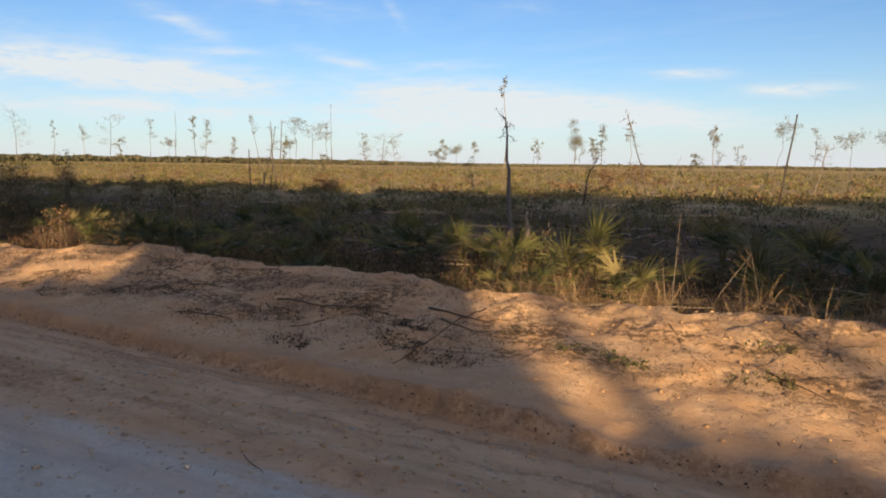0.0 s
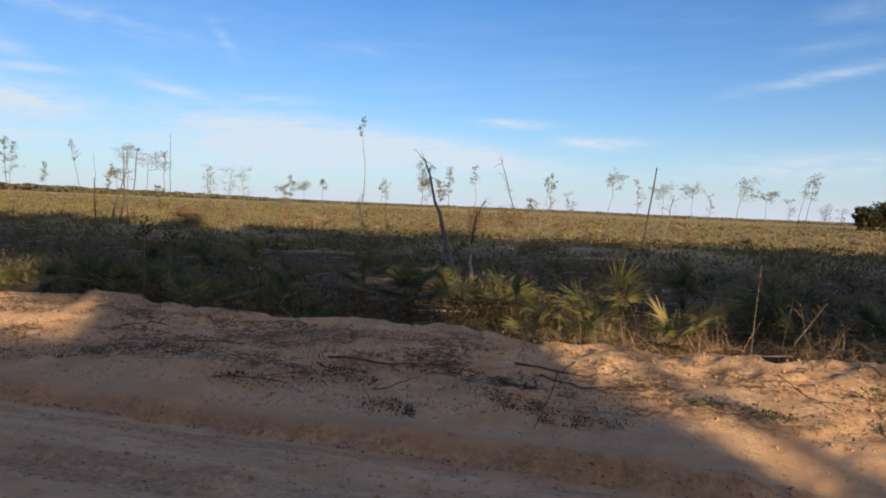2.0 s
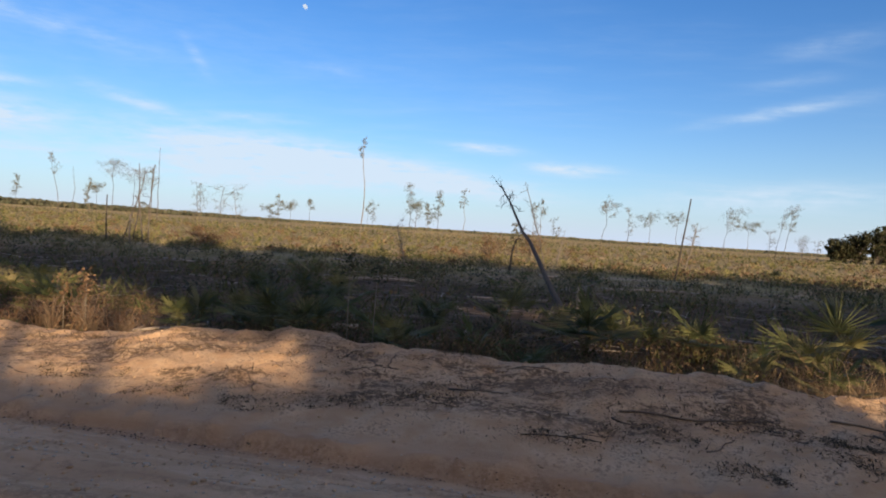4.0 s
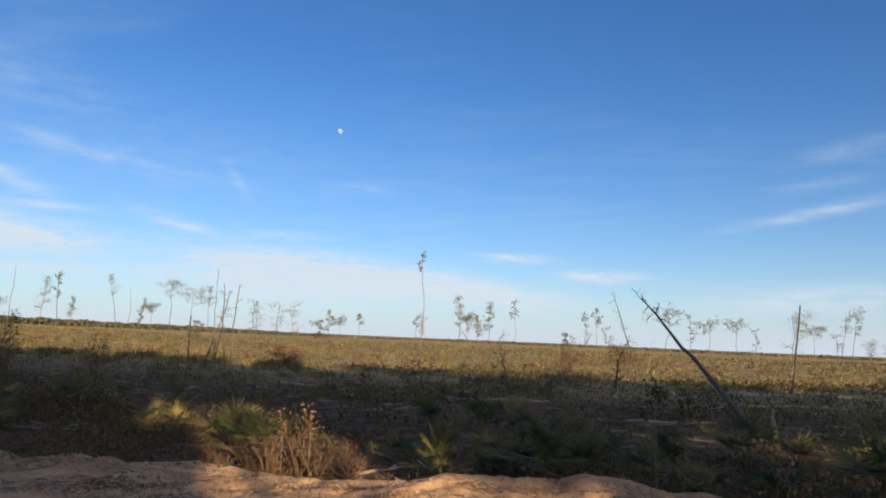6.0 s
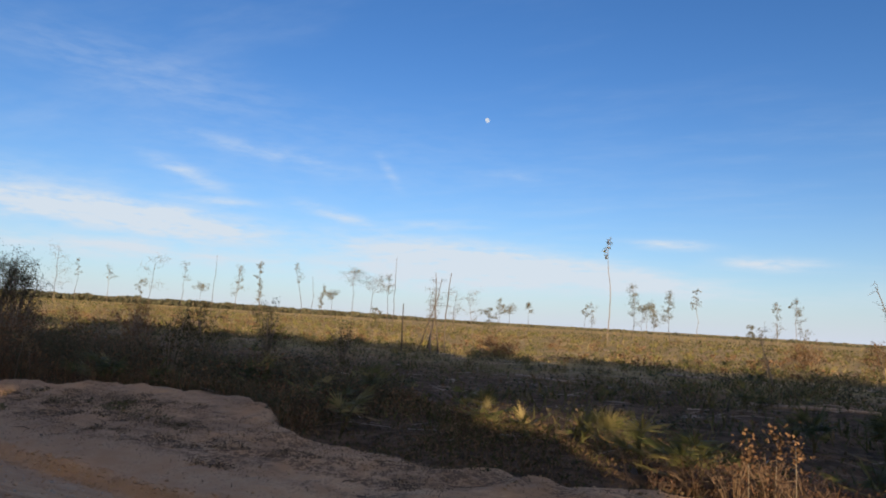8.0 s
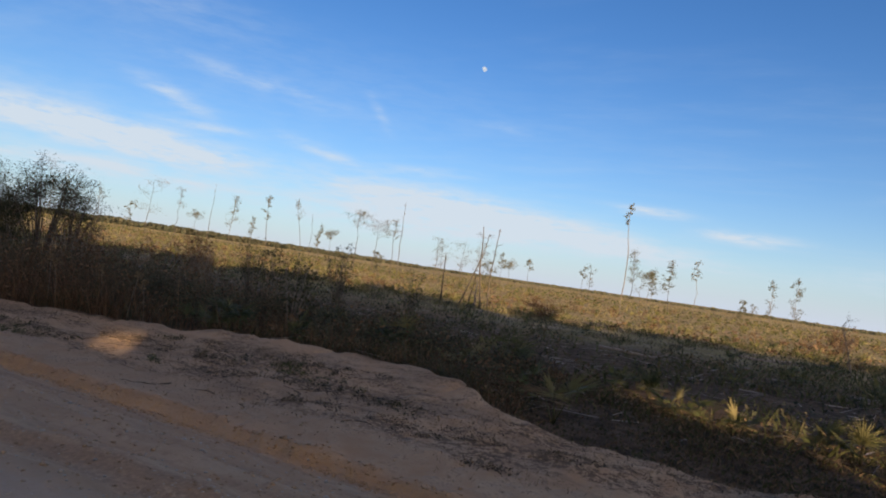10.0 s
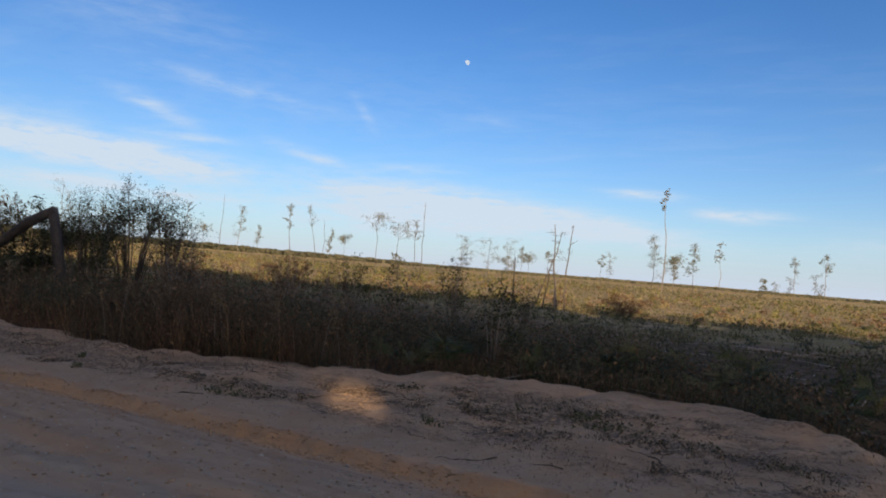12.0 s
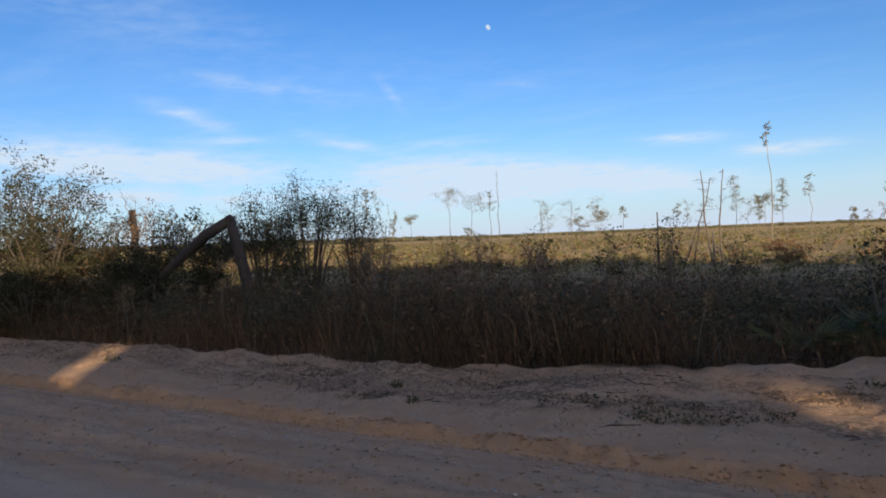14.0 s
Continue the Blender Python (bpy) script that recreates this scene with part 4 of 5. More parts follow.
# low brush behind the bank
x, y, z = scatter(44000, -26, 13, 2.55, 7.5)
thick = patchy(x, y, 1.7, 101)
tallness = (0.16 + 0.44 * thick) * np.interp(x, [-26, -20, -18, -14, -12.5, -10.5, -9, 13], [1.0, 0.75, 0.45, 0.24, 0.22, 0.7, 1.0, 1.0]) * (1 - 0.5 * np.exp(-((x + 1.2) / 2.0) ** 2))
tallness *= np.interp(y - foot(x), [2.55, 3.1, 5, 7.5], [0.4, 0.75, 1.0, 0.65])
keep = rng.uniform(size=len(x)) < (0.25 + 0.75 * thick) * np.where((x > -3.3) & (x < 0.9) & (y - foot(x) < 4.8), 0.2, 1.0)
x, y, z, tallness = x[keep], y[keep], z[keep], tallness[keep]
base = np.stack([x, y, z - 0.02], 1)
stuff("low_brush", blades(base, upright(len(x), 0.42), tallness * rng.uniform(0.5, 1.25, len(x)), rng.uniform(0.006, 0.022, len(x)), rng.uniform(0, 0.7, len(x))), M_BRUSH,
      "dark tangled weeds and dead grass behind the bank", "brush")
n = 56000
k = rng.integers(0, len(base), n)
c = base[k] + np.stack([rng.normal(size=n) * 0.10, rng.normal(size=n) * 0.10, tallness[k] * rng.uniform(0.15, 1.0, n)], 1)
stuff("brush_leaves", leaves(c, rng.uniform(0.012, 0.036, n), 2.2), M_BRUSH, "small dark leaves of tangled weeds", "brush")

# dry stalks with seed heads in the sunlit patch and round it
n = 2900
x, y, z = scatter(n, -3.6, 1.2, 2.65, 4.6)
keep = rng.uniform(size=n) < 1.25 * patchy(x, y, 0.7, 109) ** 1.5
x, y, z, n = x[keep], y[keep], z[keep], int(keep.sum())
stuff("dry_stalks", blades(np.stack([x, y, z], 1), upright(n, 0.3), rng.uniform(0.2, 0.75, n), rng.uniform(0.003, 0.008, n), rng.uniform(0, 0.6, n)), M_STRAW,
      "tan dry weed stalks in the sun", "dry grass")
n = 3600
x, y, z = scatter(n, -3.0, 1.2, 2.5, 4.3)
keep = rng.uniform(size=n) < 0.25 + 0.9 * patchy(x, y, 0.6, 113)
x, y, z, n = x[keep], y[keep], z[keep], int(keep.sum())
stuff("straw_mat", blades(np.stack([x, y, z + rng.uniform(0, 0.06, n)], 1), upright(n, 1.1), rng.uniform(0.08, 0.42, n), rng.uniform(0.003, 0.008, n), rng.uniform(0, 0.8, n)), M_STRAW,
      "tangled pale straw at the top of the bank", "dry grass")
n = 900
x, y, z = scatter(n, -3.2, 2.0, 2.5, 4.2)
stuff("fallen_straw", blades(np.stack([x, y, z + rng.uniform(0.03, 0.3, n)], 1), rng.normal(size=(n, 3)) * [1, 0.8, 0.18], rng.uniform(0.2, 0.7, n), rng.uniform(0.005, 0.014, n), 0.25), M_STRAW,
      "tan dead stems lying over the weeds", "dry grass")
n = 700
x, y, z = scatter(n, -46, -21.5, 2.55, 3.4)
stuff("reed_stalks", blades(np.stack([x, y, z - 0.02], 1), upright(n, 0.2), rng.uniform(0.5, 1.35, n) * np.interp(x, [-46, -26, -21.5], [1, 1, 0.4]), rng.uniform(0.006, 0.015, n), rng.uniform(0, 0.6, n)), M_REED,
      "tan reed stalks along the front of the brush", "reeds")
n = 260
x, y, z = scatter(n, -14.4, -12.1, 2.8, 4.2)
stuff("dry_stalks", blades(np.stack([x, y, z], 1), upright(n, 0.4), rng.uniform(0.2, 0.55, n), rng.uniform(0.006, 0.014, n), rng.uniform(0, 0.6, n)), M_REED,
      "rust-brown dry weeds in the sun", "dry grass")

# tall reeds and dog fennel farther along the bank
x, y, z = scatter(98000, -62, -19.5, 2.6, 8.0)
thick = patchy(x, y, 1.5, 131)
tallness = (0.3 + 0.65 * thick + 0.35 * patchy(x, y, 4.0, 137) + 0.30 * patchy(x, y, 0.6, 138)) * np.interp(x, [-62, -45, -33, -27, -23, -20.5, -19.5], [1.15, 1.15, 1.1, 1.0, 0.85, 0.5, 0.3])
tallness *= np.interp(y - foot(x), [2.6, 3.2, 6, 8.0], [0.55, 1.0, 1.05, 0.75])
keep = rng.uniform(size=len(x)) < 0.35 + 0.65 * thick
x, y, z, tallness = x[keep], y[keep], z[keep], tallness[keep]
base = np.stack([x, y, z - 0.03], 1)
shoots = blades(base, upright(len(x), 0.36), tallness * rng.uniform(0.45, 1.2, len(x)), rng.uniform(0.004, 0.014, len(x)), rng.uniform(0, 1.0, len(x)))
dark = rng.uniform(size=len(x)) < np.clip(0.5 + 1.2 * (patchy(x, y, 2.2, 139) - 0.35) + np.interp(x, [-40, -30, -22], [-0.1, 0.15, 0.35]), 0.15, 0.96)
for chosen, mat, name, label in ((~dark, M_REED, "tall_reeds", "tall dense brown reeds and dry weeds"), (dark, M_THICKET, "dark_brush", "tall dark green and brown brush")):
    k = np.nonzero(chosen)[0]
    stuff(name, (shoots[0].reshape(-1, 5, 3)[k].reshape(-1, 3), (np.arange(len(k))[:, None, None] * 5 + np.array([[0, 1, 3], [0, 3, 2], [2, 3, 4]])).reshape(-1, 3)), mat, label, "reeds")
n = 130
qx = rng.uniform(-46, -20.5, n)
qy = foot(qx) + np.maximum(edge(qx) - 2.45, -0.3) + rng.uniform(3.2, 7.5, n)
qw = rng.uniform(0.35, 0.8, n)
k = rng.integers(0, n, 52000)
c = rng.normal(size=(len(k), 3)) * np.stack([qw[k] * 0.55, qw[k] * 0.55, qw[k] * 0.42], 1)
c += np.stack([qx[k], qy[k], height(qx, qy)[k] + np.interp(qx[k], [-46, -24, -20.5], [0.75, 0.6, 0.25]) * rng.uniform(0.6, 1.0, n)[k]], 1)
c = c[c[:, 2] > height(c[:, 0], c[:, 1])]
stuff("thicket_leaves", leaves(c, rng.uniform(0.015, 0.045, len(c)), 2.0), M_THICKET, "rounded dark green clumps among the reeds", "brush")
n = 26000
k = rng.integers(0, len(base), n)
c = base[k] + np.stack([rng.normal(size=n) * 0.08, rng.normal(size=n) * 0.08, tallness[k] * rng.uniform(0.1, 1.05, n)], 1)
stuff("reed_leaves", leaves(c, rng.uniform(0.015, 0.045, n), 2.4), M_REED, "dark leaves among the tall reeds", "reeds")

# cut-over ground in the shade
x = rng.uniform(-75, 40, 105000)
y = rng.uniform(10.0, 40, 105000)
thick = patchy(x, y, 2.3, 151)
keep = rng.uniform(size=len(x)) < thick ** 1.7
x, y, thick = x[keep], y[keep], thick[keep]
z = height(x, y)
base = np.stack([x, y, z - 0.02], 1)
stuff("cutover_growth", blades(base, upright(len(x), 0.55), (0.10 + 0.34 * thick) * rng.uniform(0.5, 1.4, len(x)), rng.uniform(0.012, 0.045, len(x)), rng.uniform(0.1, 0.8, len(x))), M_GREEN,
      "low green and brown regrowth on cut-over ground", "undergrowth")
n = 16000
k = rng.integers(0, len(base), n)
c = base[k] + np.stack([rng.normal(size=n) * 0.25, rng.normal(size=n) * 0.25, (0.08 + 0.3 * thick[k]) * rng.uniform(0.2, 1.2, n)], 1)
stuff("cutover_leaves", leaves(c, rng.uniform(0.03, 0.08, n), 1.7), M_BRUSH, "leafy low shrubs on cut-over ground", "undergrowth")
n = 330
qx, qy, qw = rng.uniform(-60, 32, n), 11 + 23 * rng.uniform(size=n) ** 0.9, rng.uniform(0.25, 0.75, n)
k = rng.integers(0, n, 34000)
c = rng.normal(size=(len(k), 3)) * (qw[k] * 0.5)[:, None] * [1.2, 1.0, 0.7]
c += np.stack([qx[k], qy[k], height(qx, qy)[k] + 0.18], 1)
c = c[c[:, 2] > height(c[:, 0], c[:, 1])]
stuff("cutover_bushes", leaves(c, rng.uniform(0.02, 0.06, len(c)), 2.2), M_THICKET, "dark low bushes on the shaded cut-over ground", "bushes")
n = 520
x, y = rng.uniform(-60, 30, n), rng.uniform(14.5, 36, n)
stuff("wood_chips", blades(np.stack([x, y, height(x, y) + rng.uniform(0.04, 0.09, n)], 1), rng.normal(size=(n, 3)) * [1, 0.5, 0.02], rng.uniform(0.15, 0.7, n), rng.uniform(0.05, 0.13, n), 0.02), M_PALE,
      "pale slabs of bark and split wood left from logging", "wood chips")
x = rng.uniform(-60, 30, 5200)
y = 9.5 + 36 * rng.uniform(size=5200) ** 1.1
base = np.stack([x, y, height(x, y) + rng.uniform(0.01, 0.10, 5200)], 1)
way = np.stack([rng.normal(size=5200), rng.normal(size=5200) * 0.6, rng.normal(size=5200) * 0.03], 1)
stuff("logging_slash", blades(base, way, rng.uniform(0.3, 1.5, 5200), rng.uniform(0.015, 0.05, 5200), 0.02), M_PALE, "grey sticks and bark left from logging", "sticks")

# sunlit dry field out to the skyline
n = 120000
y = 33 + 330 * rng.uniform(size=n) ** 2.2
x = rng.uniform(-35 - 1.6 * y, 20 + 0.75 * y, n)
thick = 0.5 * patchy(x, y, 5.0, 171) + 0.5 * patchy(x, y * 0.7, 1.3, 173)
keep = rng.uniform(size=n) < 0.06 + 1.6 * np.clip(thick - 0.18, 0, 1) ** 1.5
x, y, thick = x[keep], y[keep], thick[keep]
base = np.stack([x, y, height(x, y) - 0.02], 1)
far = np.clip(y / 45, 1, 6)
stuff("field_grass", blades(base, upright(len(x), 0.5), (0.06 + 0.45 * thick ** 1.5) * rng.uniform(0.5, 1.5, len(x)), rng.uniform(0.015, 0.05, len(x)) * far, rng.uniform(0, 0.7, len(x))), M_TURF,
      "short tan and yellow-green grass of the clear-cut field", "grass")
n = 22000
y = 34 + 150 * rng.uniform(size=n) ** 2.0
x = rng.uniform(-35 - 1.6 * y, 20 + 0.75 * y, n)
c = np.stack([x, y, height(x, y) + rng.uniform(0.05, 0.4, n)], 1)
stuff("field_weeds", leaves(c, rng.uniform(0.05, 0.13, n) * np.clip(y / 45, 1, 3), 1.6), M_GREEN, "green weeds dotted over the dry field", "weeds")

n = 420
y0_ = 34.5 + 95 * rng.uniform(size=n) ** 1.6
x0_ = rng.uniform(-30 - 1.2 * y0_, 14 + 0.6 * y0_, n)
k = rng.integers(0, n, 16000)
w_ = rng.uniform(0.2, 0.7, n)[k]
px_, py_ = x0_[k] + rng.normal(size=len(k)) * w_ * 0.6, y0_[k] + rng.normal(size=len(k)) * w_ * 0.6
c = np.stack([px_, py_, height(px_, py_) + rng.uniform(0.0, 0.9, len(k)) * w_], 1)
stuff("field_bushes", leaves(c, rng.uniform(0.06, 0.15, len(c)), 1.7), M_REED, "low rust-brown bushes dotted over the field", "bushes")
x = rng.uniform(-110, 60, 3600)
y = 34 + 60 * rng.uniform(size=3600) ** 1.5
base = np.stack([x, y, height(x, y) + rng.uniform(0.02, 0.12, 3600)], 1)
way = np.stack([rng.normal(size=3600), rng.normal(size=3600) * 0.4, rng.normal(size=3600) * 0.06], 1)
stuff("logging_slash", blades(base, way, rng.uniform(0.4, 2.2, 3600), rng.uniform(0.03, 0.09, 3600), 0.02), M_STRAW, "pale sticks and bark strewn over the sunlit field", "sticks")

n = 1100
qy = 35 + 95 * rng.uniform(size=n) ** 1.4
qx = rng.uniform(-30 - 1.2 * qy, 14 + 0.6 * qy, n)
k = np.repeat(np.arange(n), 16)
base = np.stack([qx, qy, height(qx, qy) - 0.02], 1)[k] + rng.normal(size=(len(k), 3)) * [0.08, 0.08, 0]
big = rng.uniform(0.25, 0.8, n)[k] * rng.uniform(0.6, 1.1, len(k))
stuff("field_palmettos", blades(base, upright(len(k), 0.75), big, rng.uniform(0.03, 0.07, len(k)) * np.clip(qy[k] / 45, 1, 2), rng.uniform(0, 0.5, len(k))), M_PALM_SUN,
      "yellow-green palmetto sprouts dotted over the sunlit field", "palmettos")

# low woods along the skyline
n = 30000
ang = np.radians(rng.uniform(12, 80, n))
d = rng.uniform(420, 470, n)
tops = np.interp(np.degrees(ang), [12, 22, 30, 45, 80], [0.6, 1.5, 3.4, 4.6, 5.0]) * (0.85 + 0.15 * value_noise(np.degrees(ang) * 1.7, ang * 0, 9))
# air haze over the far woods is put into these paler leaf colours
M_FAR = leafy("hazy_foliage", [(0.0, (0.06, 0.07, 0.045)), (0.5, (0.11, 0.115, 0.075)), (1.0, (0.20, 0.17, 0.11))], 0.8, 0.2)
c = np.stack([-18 - np.sin(ang) * d, np.cos(ang) * d, 0.2 + 0.85 * tops * rng.uniform(0, 1, n) + swell(-18 - np.sin(ang) * d, np.cos(ang) * d)], 1)
stuff("far_woods", leaves(c, rng.uniform(1.0, 2.2, n), 1.4), M_FAR, "dark line of distant woods on the skyline", "woods")
n = 9000
ang = np.radians(rng.uniform(-40, 22, n))
d = rng.uniform(400, 450, n)
tops = 1.1 + 0.7 * value_noise(np.degrees(ang) * 2.3, ang * 0, 19)
c = np.stack([-18 - np.sin(ang) * d, np.cos(ang) * d, 0.2 + tops * rng.uniform(0, 1, n) + swell(-18 - np.sin(ang) * d, np.cos(ang) * d)], 1)
stuff("far_woods", leaves(c, rng.uniform(0.7, 1.5, n), 1.4), M_CROWN, "faint line of distant trees on the skyline", "woods")

# rough grass on the verge across the road
n = 14000
x = rng.uniform(-60, 25, n)
y = foot(x) + rng.uniform(-17, -8.6, n)
stuff("verge_grass", blades(np.stack([x, y, height(x, y) - 0.01], 1), upright(n, 0.5), rng.uniform(0.08, 0.3, n), rng.uniform(0.008, 0.03, n), rng.uniform(0.1, 0.7, n)), M_GREEN,
      "short rough grass on the far verge of the road", "grass")

# ---- things on the bank ----


def weed(x, y, wide, mat=M_WEED, label="small green weed clump on the sand bank", name="weed_clump"):
    """A low spreading weed."""
    z = at(x, y)
    flat = mat is M_MAT
    wide = wide if flat else wide * 0.8
    n = int((420 if flat else 80) * wide + 20)
    r = wide * 0.5 * np.sqrt(rng.uniform(0, 1, n))
    a = rng.uniform(0, 2 * np.pi, n)
    px, py = r * np.cos(a) * 1.6, r * np.sin(a) * 0.6
    px, py = px + 0.12 * fractal(px * 3 + x, py * 3, 1.0, 2, 5), py + 0.10 * fractal(px * 3 + x, py * 3, 1.0, 2, 15)
    pz = height(x + px, y + py) - z
    ob = thing(name, x, y, z, label, "weed", "weeds on the bank")
    b = np.stack([px, py, pz - 0.004], 1)
    up = upright(n, 2.5 if flat else 0.9)
    part("thatch", blades(b, up, rng.uniform(0.03, 0.11, n), rng.uniform(0.003, 0.009, n), rng.uniform(0.1, 0.5, n)), M_MAT if flat else M_STALK, ob, "", "stuff")
    m = n if flat else 2 * n
    c = b[rng.integers(0, n, m)] + np.stack([rng.normal(size=m) * 0.03, rng.normal(size=m) * 0.03, rng.uniform(0.0, 0.022 if flat else 0.07, m)], 1)
    part("foliage", leaves(c, rng.uniform(0.006, 0.018, m) if flat else rng.uniform(0.010, 0.028, m), 1.8), mat, ob, "", "stuff")


weed(-1.51, 5.62, 0.42)
weed(-0.08, 6.0, 0.34)
weed(-0.12, 5.46, 0.45)
weed(-1.1, 5.5, 0.22)
weed(-22.6, 7.75, 0.7)
weed(-22.9, 8.1, 0.5)
weed(-27.75, 6.88, 0.55)
weed(-27.4, 6.95, 0.35)
weed(-24.55, 7.1, 0.28)
weed(-31.2, 7.4, 0.25)
weed(-30.6, 6.9, 0.2)
weed(-37.4, 7.7, 0.3)
for wx_, wy_, wide_ in ((-22.5, 7.9, 0.95), (-23.3, 8.15, 0.8), (-21.8, 7.6, 0.75), (-24.2, 7.9, 0.7), (-20.7, 7.2, 0.6), (-27.0, 7.15, 0.9), (-28.1, 7.3, 0.85), (-25.6, 8.3, 0.6)):
    weed(wx_, wy_, wide_, M_BRUSH, "low dark green and brown weed mat on the sand bank")
MAT = "dark mat of dead grass on the sand bank"
weed(-7.43, 5.78, 0.75, M_MAT, MAT, "grass_mat")
weed(-7.1, 6.1, 0.6, M_MAT, MAT, "grass_mat")
weed(-6.02, 5.27, 0.5, M_MAT, MAT, "grass_mat")
weed(-4.18, 5.92, 0.7, M_MAT, MAT, "grass_mat")
weed(-3.28, 5.36, 0.5, M_MAT, MAT, "grass_mat")
weed(-3.35, 5.75, 0.45, M_MAT, MAT, "grass_mat")
weed(-2.1, 5.95, 0.4, M_MAT, MAT, "grass_mat")
weed(-8.9, 5.45, 0.45, M_MAT, MAT, "grass_mat")
weed(-8.2, 5.72, 0.5, M_MAT, MAT, "grass_mat")
weed(-4.4, 5.03, 0.45, M_MAT, MAT, "grass_mat")
weed(-27.3, 7.2, 0.95, M_MAT, MAT, "grass_mat")
weed(-28.8, 7.2, 0.6, M_MAT, MAT, "grass_mat")
weed(-31.4, 6.95, 0.6, M_MAT, MAT, "grass_mat")
weed(-25.2, 7.7, 0.6, M_MAT, MAT, "grass_mat")
weed(-24.0, 7.7, 0.7, M_MAT, MAT, "grass_mat")
weed(-22.7, 8.3, 0.7, M_MAT, MAT, "grass_mat")
weed(-21.7, 6.8, 0.5, M_MAT, MAT, "grass_mat")
weed(-20.3, 6.75, 0.6, M_MAT, MAT, "grass_mat")
weed(-19.6, 7.0, 0.55, M_MAT, MAT, "grass_mat")
weed(-18.5, 7.0, 0.5, M_MAT, MAT, "grass_mat")
weed(-30.0, 7.9, 0.7, M_MAT, MAT, "grass_mat")
weed(-23.4, 8.6, 0.9, M_MAT, MAT, "grass_mat")
weed(-24.6, 8.4, 0.7, M_MAT, MAT, "grass_mat")
weed(-21.9, 8.3, 0.8, M_MAT, MAT, "grass_mat")
weed(-22.2, 7.4, 0.7, M_MAT, MAT, "grass_mat")
weed(-23.3, 7.3, 0.6, M_MAT, MAT, "grass_mat")
weed(-20.9, 7.5, 0.6, M_MAT, MAT, "grass_mat")
weed(-19.2, 6.4, 0.5, M_MAT, MAT, "grass_mat")
weed(-26.2, 7.9, 0.8, M_MAT, MAT, "grass_mat")
weed(-5.2, 5.6, 0.6, M_MAT, MAT, "grass_mat")
weed(-2.7, 5.2, 0.6, M_MAT, MAT, "grass_mat")
weed(-9.8, 5.6, 0.5, M_MAT, MAT, "grass_mat")
weed(-11.0, 5.9, 0.6, M_MAT, MAT, "grass_mat")
weed(-14.5, 6.6, 0.5, M_MAT, MAT, "grass_mat")
weed(-16.6, 6.8, 0.6, M_MAT, MAT, "grass_mat")
weed(-33.0, 7.8, 0.8, M_MAT, MAT, "grass_mat")


def fallen(points, r0, r1, label, mat=M_ROOT, name="fallen_branch", forks=2, sink=0.4):
    """A branch lying on the ground along a run of points."""
    pts = []
    for (ax, ay), (bx, by) in zip(points[:-1], points[1:]):
        for f in np.linspace(0, 1, 5)[:-1]:
            pts.append((ax + (bx - ax) * f + rng.normal() * 0.012, ay + (by - ay) * f + rng.normal() * 0.012))
    pts.append(points[-1])
    pts = np.array(pts)
    rad = np.linspace(r0, r1, len(pts)) * (0.75 if mat is M_ROOT else 1.0)
    line = np.column_stack([pts, height(pts[:, 0], pts[:, 1]) + rad * (1 - sink) + rng.uniform(0, 0.012, len(pts))])
    ob = thing(name, *line[0], label, "branch")
    line = line - line[0]
    part("stick", tube(line, rad, 6), mat, ob)
    tw = []
    for _ in range(forks):
        k = int(rng.integers(1, len(line) - 1))
        w = line[k] - line[k - 1]
        e = line[k] + np.array([w[0] * 2 + rng.normal() * 0.12, w[1] * 2 + rng.normal() * 0.12, 0.05])
        tw.append(limb(line[k], e, rad[k] * 0.6, 0.003, 0.06, 4, 4))
    if tw:
        for piece in tw:
            part("twig", piece, mat, ob)


fallen([(-2.75, 6.35), (-2.94, 6.04), (-3.0, 5.4), (-3.08, 4.91)], 0.011, 0.005, "thin dark forked branch lying down the bank")
fallen([(-3.35, 6.15), (-2.9, 6.05), (-2.4, 6.1)], 0.017, 0.008, "dark root lying across the bank")
fallen([(-3.1, 5.9), (-2.55, 5.8)], 0.012, 0.006, "dark root lying across the bank")
fallen([(-6.2, 5.25), (-5.5, 5.4)], 0.008, 0.005, "thin dark twig on the sand")
fallen([(-5.3, 5.95), (-4.6, 5.9), (-3.9, 6.0)], 0.015, 0.007, "dark root half buried in the bank")
fallen([(-7.0, 6.15), (-6.3, 6.2)], 0.013, 0.006, "dark root half buried in the bank")
fallen([(-0.1, 5.6), (0.35, 5.3)], 0.008, 0.004, "thin twig on the sand")
fallen([(-0.9, 6.2), (-0.5, 5.5)], 0.005, 0.002, "thin twig on the sand")
fallen([(-2.9, 6.95), (-1.4, 6.85), (-0.4, 6.75)], 0.013, 0.008, "long pale stick along the top of the bank", M_PALE)
fallen([(-2.6, 2.55), (-2.35, 2.45)], 0.005, 0.002, "short dark twig on the road", M_ROOT, "twig", 0)
fallen([(-12.3, 8.25), (-12.1, 8.75), (-11.8, 9.4)], 0.03, 0.016, "pale weathered branch at the top of the bank", M_PALE)
fallen([(-10.0, 10.4), (-9.3, 10.6)], 0.07, 0.05, "short pale split log among dark weeds", M_PALE, "log", 0, 0.0)
fallen([(-9.2, 8.25), (-8.2, 8.4)], 0.04, 0.03, "short grey log among the weeds", M_BARK, "log", 0)
fallen([(-13.5, 20.3), (-10.2, 20.2)], 0.08, 0.05, "pale fallen log on the cut-over ground", M_PALE, "log", 1)
fallen([(-6.4, 28.0), (-5.6, 28.3)], 0.12, 0.1, "pale split log on the cut-over ground", M_PALE, "log", 0)
fallen([(-8.2, 17.0), (-6.0, 17.4)], 0.05, 0.04, "grey fallen branch on the cut-over ground", M_PALE, "log", 2)
